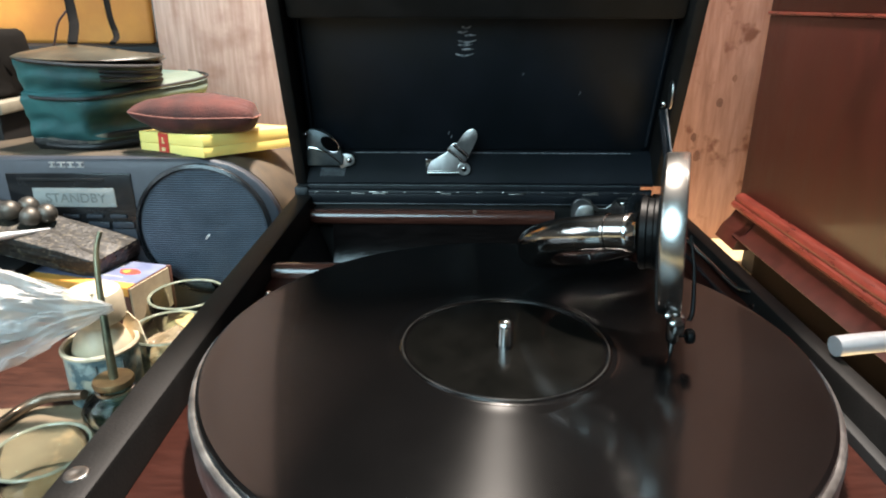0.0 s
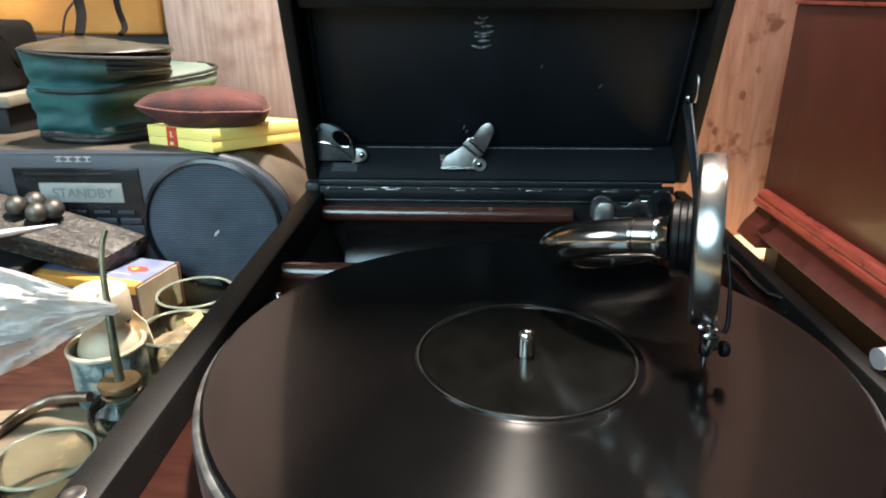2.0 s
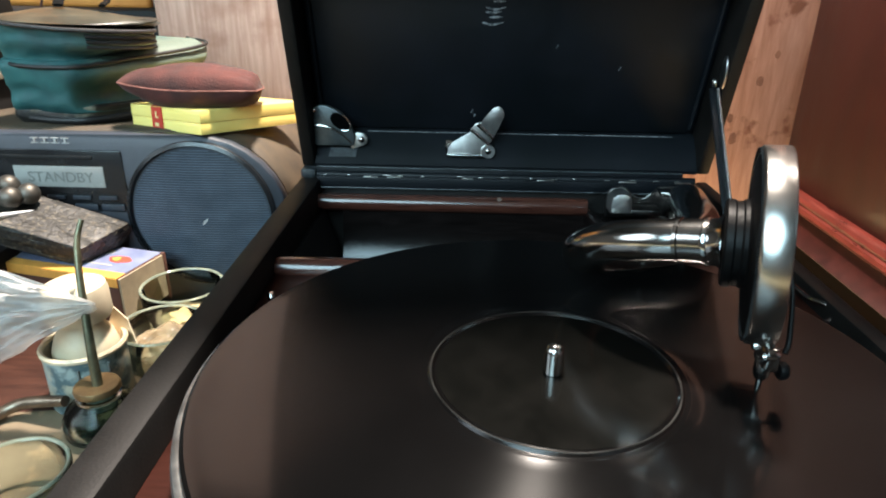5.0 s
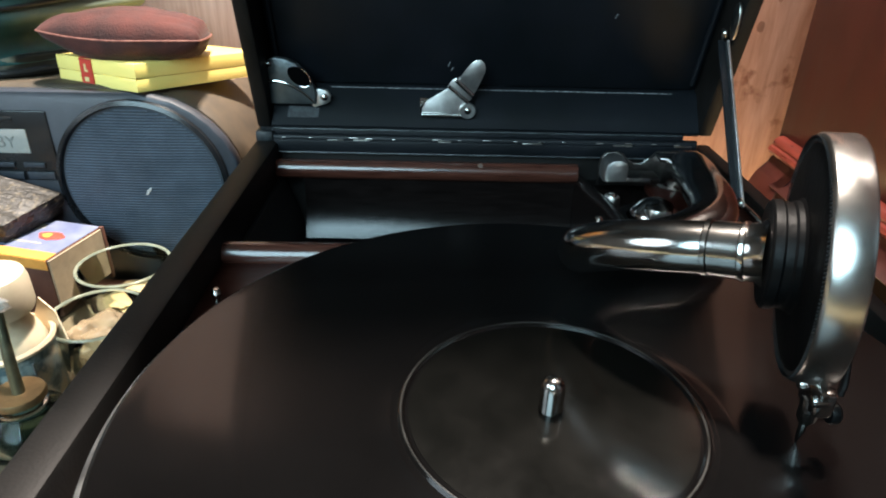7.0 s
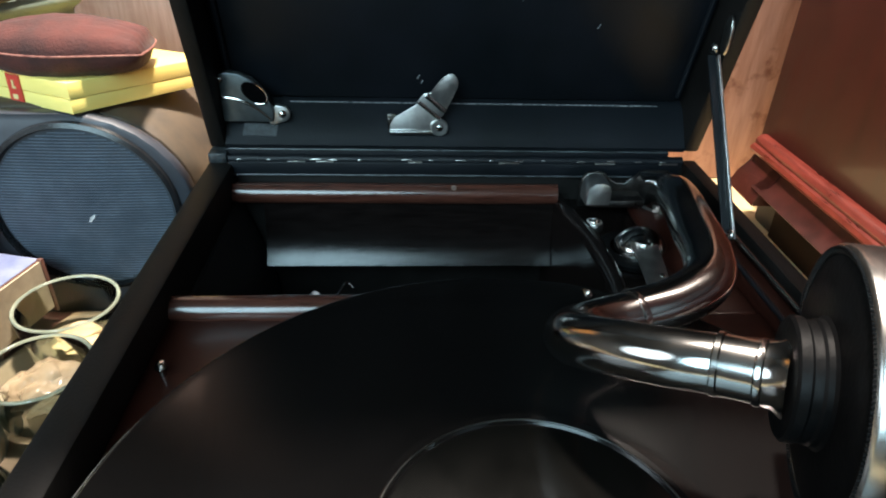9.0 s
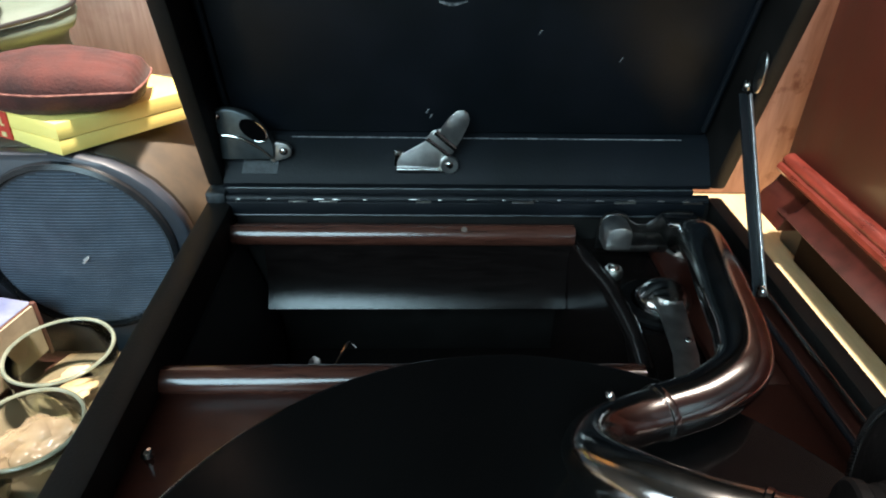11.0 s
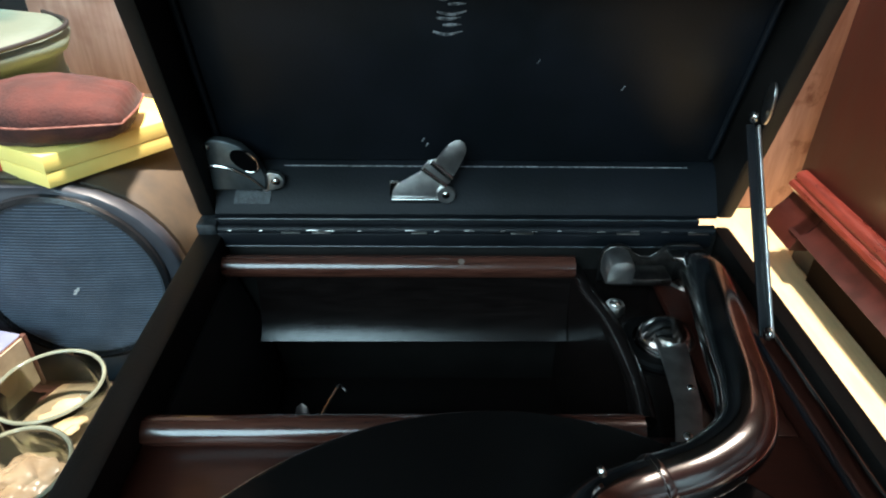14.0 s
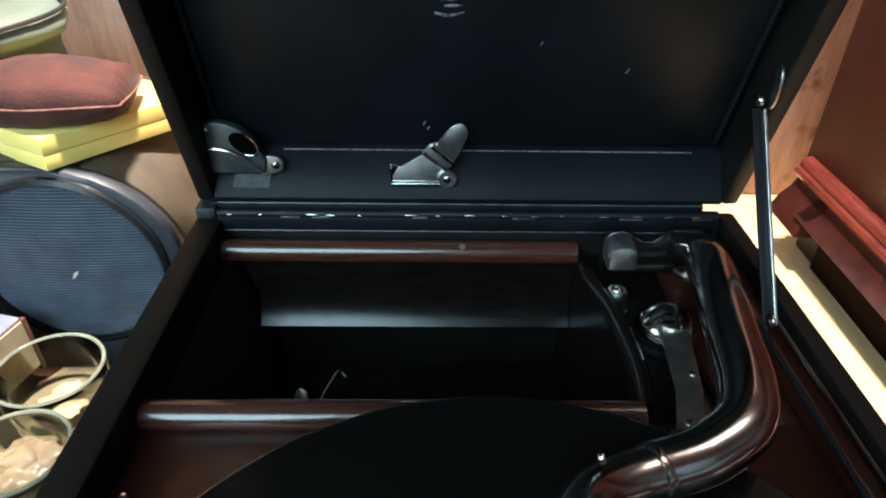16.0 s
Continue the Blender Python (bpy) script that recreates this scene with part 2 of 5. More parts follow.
KNOT = mat("dark_wood_knot", (0.12, 0.05, 0.03), 0.6, colour2=(0.22, 0.10, 0.06), scale=90, stretch=(1, 1, 0.4))
for x, z, r in ((0.2815, 0.183, 0.0032), (0.2690, 0.157, 0.0042), (0.2460, 0.119, 0.0038), (0.2520, 0.098, 0.0052), ):
    pts = [(x + r * (0.8 + 0.25 * noise.noise(Vector((a, r * 900, 0)))) * math.cos(a), z + r * (1.25 + 0.3 * noise.noise(Vector((a, 0, r * 700)))) * math.sin(a)) for a in [k * math.tau / 16 for k in range(16)]]
    part("knot", prism(pts, Matrix(((1, 0, 0, 0), (0, 0, 1, 0.7196), (0, 1, 0, 0), (0, 0, 0, 1))), 0.001), KNOT, bpy.data.objects["wall_back"])

# ---- gramophone ----
gramophone = thing("portable_gramophone", "open black leathercloth portable gramophone with nickel fittings", "gramophone")
RIM, WALL, HALF, FRONT, BACK = 0.12, 0.009, 0.1425, 0.062, 0.486
case = part("case", box(-HALF, -0.1285, FRONT, BACK, 0, RIM, 0.0022), RIMLEATHER, gramophone, "black leathercloth case with worn brown edges")
for nm, b in (("case_side", (HALF - WALL, HALF, FRONT, BACK, 0, RIM)), ("case_front", (-0.1285, HALF - WALL, FRONT, FRONT + WALL, 0, RIM - 0.0005)),
              ("case_back", (-0.1285, HALF - WALL, BACK - WALL, BACK, 0, RIM - 0.0005))):
    part(nm, box(*b, 0.0022), RIMLEATHER, gramophone)
part("case_bottom", box(-HALF + WALL, HALF - WALL, FRONT + WALL, BACK - WALL, 0.001, 0.006), BLACK, gramophone)
IN = HALF - WALL
# motor board with the rounded rail on its far edge
part("motor_board", box(-0.1284, 0.1284, FRONT + WALL, 0.3535, 0.092, 0.104, 0.001), MAHOGANY, gramophone, "red-brown varnished motor board")
part("deck_stud", lathe([(0, 0.1105), (0.0016, 0.1100), (0.0024, 0.1083), (0.0020, 0.1066), (0.0014, 0.1060), (0.0014, 0.1035)], pose(-0.1205, 0.317, 0), 20), NICKEL, gramophone)
part("rim_screw", lathe([(0, 0.1202), (0.0012, 0.1203), (0.0030, 0.1207), (0.0036, 0.1205), (0.0039, 0.1198)], pose(-0.1366, 0.157, 0), 24), DULLNICKEL, gramophone, "countersunk nickel screw")
part("front_rail", tube([(-0.1282, 0.3555, 0.1055, 0.0062), (0, 0.3555, 0.1055, 0.0062), (0.062, 0.3555, 0.1055, 0.0062)], 20, 4), RAILWOOD, gramophone, "rounded polished wooden rail")
part("back_rail", tube([(-0.1283, 0.4675, 0.1052, 0.0060), (0, 0.4675, 0.1052, 0.0060), (0.056, 0.4675, 0.1052, 0.0060)], 20, 4), RAILWOOD, gramophone, "rounded polished wooden rail")
# horn chamber: concave back, dark floor and flanks
curve = [(0.4655 - 0.002 * s - 0.0078 * s ** 4, 0.103 - 0.0395 * s) for s in [i / 12 for i in range(13)]]
part("chamber_back", sweep_x(curve + [(0.4725, 0.059), (0.4725, 0.103)], -0.112, 0.055), COVE, gramophone, "concave dark polished chamber wall")
part("chamber_floor", box(-0.1284, 0.056, 0.3455, 0.4765, 0.012, 0.016), COVE, gramophone)
# the flank swells inwards with depth
swell = [(-0.1284, 0.016), (-0.1284, 0.0985)] + [(-0.1262 + 0.017 * math.sin(k / 10 * math.pi / 2), 0.0985 - 0.0075 * k) for k in range(11)] + [(-0.109, 0.016)]
part("chamber_flank", prism(swell, Matrix(((1, 0, 0, 0), (0, 0, 1, 0.3625), (0, 1, 0, 0), (0, 0, 0, 1))), 0.110), BLACK, gramophone)
arm_edge = [(0.060, 0.346), (0.0635, 0.362), (0.0645, 0.39), (0.062, 0.425), (0.056, 0.452), (0.0545, 0.4765), (0.1283, 0.4765), (0.1283, 0.346)]
part("arm_board", prism(arm_edge, pose(0, 0, 0.016), 0.083, 0.003), COVE, gramophone, "dark stained board under the tonearm")
part("arm_deck", box(0.0960, 0.1234, 0.3540, 0.4580, 0.0992, 0.1036, 0.001), MAHOGANY, gramophone, "red-brown varnished deck beside the tonearm")
part("board_moulding", tube([(0.058, 0.474, 0.099, 0.004), (0.0605, 0.452, 0.100, 0.0045), (0.067, 0.425, 0.100, 0.0045), (0.0695, 0.39, 0.100, 0.004), (0.068, 0.365, 0.099, 0.004)], 12, 6), COVE, gramophone)
part("side_lining", box(0.1285, IN, FRONT + WALL, 0.4765, 0.02, 0.108, 0.001), BLACK, gramophone)
# hinge
hinge = part("hinge", tube([(-0.131, 0.4775, 0.1218, 0.0026), (0.129, 0.4775, 0.1218, 0.0026)], 12, 1), LEATHER, gramophone, "long black-painted piano hinge")
for i in range(10):
    x = -0.127 + i * 0.0272
    part("knuckle", tube([(x, 0.4775, 0.1218, 0.0030), (x + 0.0125, 0.4775, 0.1218, 0.0030)], 12, 1), LEATHER, hinge)
part("hinge_leaf", box(-0.131, 0.129, 0.4738, 0.4768, 0.1135, 0.1215, 0.0006), LEATHER, hinge)
part("hinge_cover", box(-0.1335, 0.123, 0.4795, 0.4870, 0.1150, 0.1268, 0.0008), LEATHER, hinge)
for x0, x1 in ((-0.126, -0.1255), (-0.098, -0.088), (-0.082, -0.072), (-0.030, -0.022), (0.022, 0.034), (0.078, 0.090), (0.116, 0.127)):
    part("worn_spot", box(x0, x1, 0.4736, 0.4752, 0.1212, 0.1220, 0.0003), DULLNICKEL, hinge)

# thin nickel slivers added as the small glints along the worn hinge knuckles
rng = random.Random(4)
for k in range(15):
    x = -0.128 + k * 0.0170 + rng.uniform(0, 0.010)
    ln, lift = rng.uniform(0.0015, 0.007), rng.uniform(0.0012, 0.0026)
    part("worn_glint", tube([(x, 0.4775 - 0.0029, 0.1218 + lift * 0.4, 0.0002), (x + ln / 2, 0.4775 - 0.0028, 0.1218 + lift * 0.5, 0.00032), (x + ln, 0.4775 - 0.0029, 0.1218 + lift * 0.4, 0.0002)], 6, 2), DULLNICKEL, hinge)
RUBBED = mat("rubbed_leathercloth_edge", (0.055, 0.068, 0.075), 0.4, colour2=(0.012, 0.015, 0.017), scale=160, contrast=(0.4, 0.62))
for y, z in ((0.4797, 0.1267), (0.4739, 0.1136)):
    part("worn_edge", tube([(-0.131, y, z, 0.0005), (0, y, z, 0.0005), (0.122, y, z, 0.0005)], 6, 2), RUBBED, hinge)

# lid, opened to 72 degrees: w runs into its depth, u along its length
LIDM = Matrix(((1, 0, 0, 0), (0, -0.309, 0.951, 0.484), (0, 0.951, 0.309, 0.125), (0, 0, 0, 1)))


def lid_part(name, bm, material, parent, label=""):
    bmesh.ops.transform(bm, matrix=LIDM, verts=bm.verts)
    return part(name, bm, material, parent, label)


LONG, DEEP = 0.424, 0.034
lid = lid_part("lid", box(-HALF, HALF, 0.0, LONG, 0.029, DEEP, 0.002), LEATHER, gramophone, "raised black leathercloth lid")
lid_part("lid_side", box(-HALF, -HALF + WALL, 0, LONG, 0, 0.029, 0.002), RIMLEATHER, lid)
lid_part("lid_side", box(HALF - WALL, HALF, 0, LONG, 0, 0.029, 0.002), RIMLEATHER, lid)
lid_part("lid_end", box(-IN, IN, LONG - WALL, LONG, 0, 0.029, 0.002), RIMLEATHER, lid)
bm = prism([(0.0005, 0.029), (0.0005, 0.0), (0.003, 0.0), (0.0055, 0.0045), (0.0165, 0.0215), (0.0165, 0.029)], Matrix(((0, 0, 1, -IN), (1, 0, 0, 0), (0, 1, 0, 0), (0, 0, 0, 1))), 2 * IN)
lid_part("lid_hinge_wall", bm, LEATHER, lid)
lid_part("lining", box(-IN + 0.003, IN - 0.003, 0.0175, 0.14, 0.0262, 0.0288, 0.0008), LEATHER, lid, "black lining panel")
lid_part("record_tray", box(-IN + 0.001, IN - 0.001, 0.126, LONG - WALL - 0.002, 0.008, 0.028, 0.003), RIMLEATHER, lid, "black flap of the record tray")
for s in (-1, 1):
    lid_part("lining_bead", tube([(s * (IN - 0.004), 0.022, 0.0245, 0.0015), (s * (IN - 0.004), 0.124, 0.0245, 0.0015)], 8, 1), LEATHER, lid)

# strut
strut = part("lid_strut", prism([(-0.0022, 0.0), (0.0018, 0.0), (0.0018, 0.096), (-0.0022, 0.096)], Matrix.Translation((0.1287, 0.400, 0.114)) @ Matrix(((0, 0, 1, 0), (0.76, 0.65, 0, 0), (-0.65, 0.76, 0, 0), (0, 0, 0, 1))), 0.0014, 0.0003), SATIN, gramophone, "flat nickel lid stay")
XM = Matrix(((0, 0, -1, 0), (1, 0, 0, 0), (0, -1, 0, 0), (0, 0, 0, 1)))
SLANT = Matrix.Translation((0.1245, 0.400, 0.114)) @ Matrix(((1, 0, 0, 0), (0, 0.65, 0.76, 0), (0, 0.76, -0.65, 0), (0, 0, 0, 1)))
# broad face given a black colour for the dark surroundings the nickel reflects
bm = prism([(0, 0.0), (0.0042, 0.0), (0.0042, 0.097), (0, 0.097)], SLANT, 0.0012, 0.0002)
part("stay_bar", bm, LEATHER, strut, "face of the stay, coloured black for its dark reflection")
part("screw", screw(0.0032, Matrix.Translation((0.1265, 0.399, 0.117)) @ XM), NICKEL, strut)
part("screw", screw(0.0030, Matrix.Translation((0.1270, 0.464, 0.191)) @ XM), NICKEL, strut)
bm = prism([(0.0045 * math.cos(a) - 0.002, 0.010 * math.sin(a) + 0.006) for a in [i * math.tau / 16 for i in range(16)]], Matrix.Translation((0.1325, 0.464, 0.192)) @ Matrix(((0, 0, -1, 0), (1, 0, 0, 0), (0, 1, 0, 0), (0, 0, 0, 1))), 0.0015, 0.0004)
part("stay_plate", bm, DULLNICKEL, strut)
part("stay_rod", tube([(0.1305, 0.405, 0.1155, 0.0011), (0.1305, 0.360, 0.1158, 0.0011), (0.1305, 0.318, 0.1162, 0.0011), (0.1325, 0.308, 0.1172, 0.0011), (0.1352, 0.3025, 0.1172, 0.0011), (0.1345, 0.2985, 0.1140, 0.0012), (0.1325, 0.2995, 0.1115, 0.0012)], 10, 5), NICKEL, gramophone, "thin nickel rod with a hooked end")
part("stay_channel", tube([(0.1245, 0.405, 0.1115, 0.0013), (0.1245, 0.25, 0.1115, 0.0013)], 8, 1), LEATHER, gramophone)
part("channel_board", box(0.1236, IN, 0.235, 0.47, 0.100, 0.1112, 0.001), MAHOGANY, gramophone, "red-brown board under the stay rod")

# turntable and record
CX, CY = 0.001, 0.2262
RR = 0.1182
turn = part("turntable", lathe([(0, 0.112), (0.02, 0.112), (RR - 0.012, 0.1115), (RR + 0.0005, 0.1120), (RR + 0.0018, 0.1135), (RR + 0.0020, 0.1245), (RR + 0.0014, 0.1266), (RR - 0.0002, 0.1275), (RR - 0.004, 0.1272), (0, 0.1272)], pose(CX, CY, 0), 160), SATIN, gramophone, "nickel-rimmed turntable platter")
part("spindle", lathe([(0, 0.1402), (0.0016, 0.1399), (0.0028, 0.1388), (0.0033, 0.1370), (0.0033, 0.110), (0, 0.110)], pose(CX, CY, 0), 24), NICKEL, gramophone, "polished nickel spindle")
# record: bare shellac with fine grooves, label and run-out ring
def record_material():
    m = mat("shellac_grooves", (0.0030, 0.0027, 0.0027), 0.23, colour2=(0.0022, 0.002, 0.002), scale=30, rough_var=0.02, Specular_IOR_Level=0.31)
    n, l = m.node_tree.nodes, m.node_tree.links
    b = n["Principled BSDF"]
    tan = n.new("ShaderNodeTangent")
    tan.direction_type, tan.axis = "RADIAL", "Z"
    l.new(tan.outputs[0], b.inputs["Tangent"])
    b.inputs["Anisotropic"].default_value, b.inputs["Anisotropic Rotation"].default_value = 0.92, 0.25
    b.inputs["Coat Weight"].default_value, b.inputs["Coat Roughness"].default_value = 0.43, 0.085
    b.inputs["Coat IOR"].default_value = 1.36
    return m


GROOVES = record_material()
LABEL = mat("dark_record_label", (0.0035, 0.0033, 0.0028), 0.16, colour2=(0.002, 0.002, 0.0017), scale=45, rough_var=0.08, bump=0.05, bump_scale=120)
record = tagged(part("record", lathe([(0.0034, 0.0000), (RR - 0.003, 0.0), (RR - 0.001, 0.0008), (RR - 0.001, 0.0019), (RR - 0.0022, 0.0026), (RR - 0.005, 0.0023), (0.052, 0.0023), (0.049, 0.0019), (0.0446, 0.0019), (0.0442, 0.0020), (0.0436, 0.0020), (0.0431, 0.0019), (0.0420, 0.0019), (0.0413, 0.0026), (0.0405, 0.0026), (0.0398, 0.0019), (0.0034, 0.0019), (0.0034, 0.0)], None, 160), GROOVES), "black shellac record lying on the turntable", "record")
record.location = (CX, CY, 0.1274)
part("label", lathe([(0.0036, 0.00205), (0.0390, 0.00205), (0.0390, 0.0019), (0.0036, 0.0019)], None, 96), LABEL, record, "dark glossy paper label")

# ridge in a paler, patchy grey than the grooves
part("runout_ring", lathe([(0.0406, 0.0025), (0.0409, 0.0028), (0.0411, 0.0028), (0.0414, 0.0025)], None, 128), mat("pale_shellac_ridge", (0.026, 0.025, 0.023), 0.32, colour2=(0.005, 0.005, 0.0045), scale=45, contrast=(0.42, 0.6)), record, "paler grey run-out ridge")

# tonearm
arm = part("tonearm", tube([(0.1170, 0.4600, 0.098, 0.0098), (0.1158, 0.4560, 0.1090, 0.0103), (0.1105, 0.4360, 0.1215, 0.0104), (0.1005, 0.4020, 0.1325, 0.0099), (0.0900, 0.3620, 0.1400, 0.0095), (0.0840, 0.3365, 0.1432, 0.0093), (0.0765, 0.3195, 0.1438, 0.0091), (0.0615, 0.3090, 0.1420, 0.0088), (0.0440, 0.3035, 0.1405, 0.0086)], 40, 10), NICKEL, gramophone, "tapering polished nickel tonearm")
part("gooseneck", tube([(0.0480, 0.3045, 0.1408, 0.0081), (0.0360, 0.3000, 0.1412, 0.0081), (0.0250, 0.2930, 0.1438, 0.0080), (0.0184, 0.2830, 0.1490, 0.0079), (0.0178, 0.2715, 0.1560, 0.0077), (0.0240, 0.2590, 0.1635, 0.0075), (0.0330, 0.2500, 0.1680, 0.0074), (0.0425, 0.2445, 0.1706, 0.0073), (0.0530, 0.2395, 0.1724, 0.0073)], 40, 10), NICKEL, arm, "curved nickel gooseneck")
part("step_ring", tube([(0.0470, 0.3044, 0.14075, 0.0086), (0.0465, 0.3042, 0.1407, 0.0090), (0.0448, 0.3037, 0.1405, 0.0090), (0.0443, 0.3035, 0.1405, 0.0086)], 36, 1), NICKEL, arm)
part("rest_hook", tube([(0.0275, 0.2980, 0.1520, 0.0010), (0.0268, 0.2990, 0.1532, 0.0013), (0.0262, 0.3000, 0.1536, 0.0008)], 10, 3), NICKEL, arm)
# sound box: its axis, and the rings that join it to the neck
SB = Vector((0.0655, 0.2325, 0.1742))
axis = Vector((0.940, -0.334, 0.073)).normalized()
SM = Matrix.Translation(SB) @ axis.to_track_quat("Z", "Y").to_matrix().to_4x4()
NECK = Vector((0.0425, 0.2445, 0.1706))
AM = Matrix.Translation(NECK) @ (SB + axis * -0.012 - NECK).to_track_quat("Z", "Y").to_matrix().to_4x4()
part("ferrule", lathe([(0.0073, -0.001), (0.0079, -0.0005), (0.0079, 0.0006), (0.0075, 0.0010), (0.0075, 0.0082), (0.0080, 0.0086), (0.0080, 0.0096), (0.0076, 0.0102), (0.0080, 0.0125), (0.0100, 0.0150)], AM, 40), NICKEL, arm, "stepped nickel ferrule")
sound = part("sound_box", lathe([(0.0, -0.0030), (0.0270, -0.0030), (0.0292, -0.0046), (0.0306, -0.0046), (0.0312, -0.0041), (0.0314, -0.0036), (0.0314, 0.0034), (0.0311, 0.0040), (0.0284, 0.0038), (0.0272, 0.0022), (0, 0.0022)], SM, 72), mat("soft_worn_nickel", (0.47, 0.455, 0.435), 0.25, metal=1.0, colour2=(0.33, 0.32, 0.305), scale=70, rough_var=0.06, bump=0.04, bump_scale=300), gramophone, "round nickel sound box with black back")
knurl = bmesh.new()
for k in range(200):
    a = k * math.tau / 200
    d = Vector((math.cos(a), math.sin(a), 0)) * 0.0304
    tube([(d.x, d.y, -0.0052, 0.00030), (d.x, d.y, -0.0040, 0.00030)], 5, 1, bm=knurl)
bmesh.ops.transform(knurl, matrix=SM, verts=knurl.verts)
tagged(part("knurled_edge", knurl, RUBBER, sound, "fine knurled edge"), kind="stuff")
part("back_plate", lathe([(0, -0.0066), (0.014, -0.0064), (0.0150, -0.0056), (0.0265, -0.0052), (0.0288, -0.0044), (0, -0.0034)], SM, 56), RUBBER, sound, "black sound box back")
part("rubber_collar", lathe([(0, -0.0130), (0.0095, -0.0132), (0.0135, -0.0130), (0.0142, -0.0124), (0.0142, -0.0104), (0.0137, -0.0098), (0.0137, -0.0080), (0.0142, -0.0074), (0.0142, -0.0056), (0, -0.0056)], SM, 48), RUBBER, sound, "black rubber collar")
bm = box(-0.0022, 0.0022, -0.0045, 0.0045, -0.004, 0.004, 0.001)
bmesh.ops.transform(bm, matrix=Matrix.Translation((0.0632, 0.2135, 0.1465)), verts=bm.verts)
part("needle_holder", bm, NICKEL, sound)
for dy in (-0.003, 0.0035):
    part("pivot_screw", lathe([(0, 0.0016), (0.0012, 0.0012), (0.0017, 0), (0.0017, -0.003)], Matrix.Translation((0.0612, 0.2135 + dy, 0.147)) @ Matrix(((0, 0, -1, 0), (1, 0, 0, 0), (0, -1, 0, 0), (0, 0, 0, 1))), 14), NICKEL, sound)
part("needle_socket", tube([(0.0630, 0.2140, 0.1450, 0.0026), (0.0630, 0.2142, 0.1385, 0.0024), (0.0630, 0.2142, 0.1372, 0.0016)], 16, 1), NICKEL, sound)
part("needle", tube([(0.0630, 0.2142, 0.1385, 0.0010), (0.0631, 0.2145, 0.1335, 0.0009), (0.0632, 0.2150, 0.1296, 0.0002)], 10, 1), NICKEL, sound, "bright steel needle")
part("thumbscrew", lathe([(0.0006, -0.005), (0.0006, 0), (0.0026, 0.0003), (0.0030, 0.001), (0.0030, 0.0022), (0.0024, 0.003), (0, 0.0032)], Matrix.Translation((0.0682, 0.2150, 0.1395)) @ Matrix(((0, 0, 1, 0), (1, 0, 0, 0), (0, 1, 0, 0), (0, 0, 0, 1))), 20), RUBBER, sound, "dark needle thumbscrew")

# ---- cabinet ----
cabinet = thing("cabinet", "dark red mahogany cabinet with moulded base", "cabinet")
part("side_panel", box(0.2785, 0.62, -0.25, 0.655, 0.070, 0.248, 0.001), CABINET, cabinet)
part("upper_panel", box(0.2785, 0.62, -0.25, 0.655, 0.2515, 0.80, 0.001), CABINET, cabinet)
part("bead", box(0.2765, 0.62, -0.25, 0.656, 0.2482, 0.2513, 0.0008), MOULD, cabinet)
prof = [(0.268, 0.0615), (0.2668, 0.064), (0.268, 0.067), (0.2705, 0.068), (0.270, 0.0705), (0.2715, 0.0735), (0.275, 0.0755), (0.2785, 0.076), (0.30, 0.076), (0.30, 0.0615)]
m = Matrix(((1, 0, 0, 0), (0, 0, 1, -0.25), (0, 1, 0, 0), (0, 0, 0, 1)))
part("moulding", prism(prof, m, 0.897), MOULD, cabinet, "glossy red rounded moulding")
part("base_board", box(0.299, 0.62, -0.25, 0.644, 0.0422, 0.0612), CABINET, cabinet)
skirt = [(0.272, 0.0612), (0.2712, 0.0575), (0.2690, 0.0530), (0.2650, 0.0480), (0.2595, 0.0445), (0.2570, 0.0430), (0.2580, 0.0418), (0.30, 0.0418), (0.30, 0.0612)]
part("skirt", prism(skirt, m, 0.862), CABINET, cabinet, "outward curving red-brown base skirt")
bm = prism([(a - (0.0030 if b < 0.044 else 0), b - (0.011 if b < 0.044 else 0)) for a, b in skirt], Matrix(((1, 0, 0, 0), (0, 0, 1, 0.598), (0, 1, 0, 0), (0, 0, 0, 1))), 0.046, 0.001)
part("foot", bm, CABINET, cabinet, "flared corner foot")
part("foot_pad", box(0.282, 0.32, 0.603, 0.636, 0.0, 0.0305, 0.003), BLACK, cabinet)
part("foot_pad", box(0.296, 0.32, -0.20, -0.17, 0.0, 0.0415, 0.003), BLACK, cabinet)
# added near-black board: stands for the skirt's shadow on the table
part("shade_board", box(0.2785, 0.2980, -0.25, 0.6020, 0.0006, 0.0416, 0.001), mat("under_skirt_shade", (0.0075, 0.0042, 0.003), 0.8, colour2=(0.004, 0.0024, 0.0018), scale=25, stretch=(4, 1, 4), bump=0.1, Specular_IOR_Level=0.04), cabinet, "dark board standing in for the shade under the skirt")
# added black block that fills the shade beneath the cabinet
part("under_shade_fill", box(0.312, 0.60, -0.25, 0.600, 0.004, 0.0412), BLACK, cabinet)

# ---- radio ----
radio = thing("portable_radio", "dusty grey portable radio with a round speaker grille", "radio")
RY, RT, RX = 0.472, 0.1485, -0.1505
outline = [(-0.49, 0.012), (-0.485, 0.004), (-0.475, 0.0)] + [(-0.165, 0.0), (-0.155, 0.004)] + [(RX, 0.02), (RX, 0.085)]
for i in range(9):
    a = i * math.pi / 2 / 8
    outline.append((RX - 0.062 + 0.062 * math.cos(a), RT - 0.062 + 0.062 * math.sin(a)))
outline += [(-0.47, RT), (-0.485, RT - 0.006), (-0.49, RT - 0.016)]
FM = Matrix(((1, 0, 0, 0), (0, 0, 1, RY), (0, 1, 0, 0), (0, 0, 0, 1)))
front = part("front_shell", prism(outline, FM, 0.010, 0.003), PLASTICGREY, radio, "blue-grey plastic front")
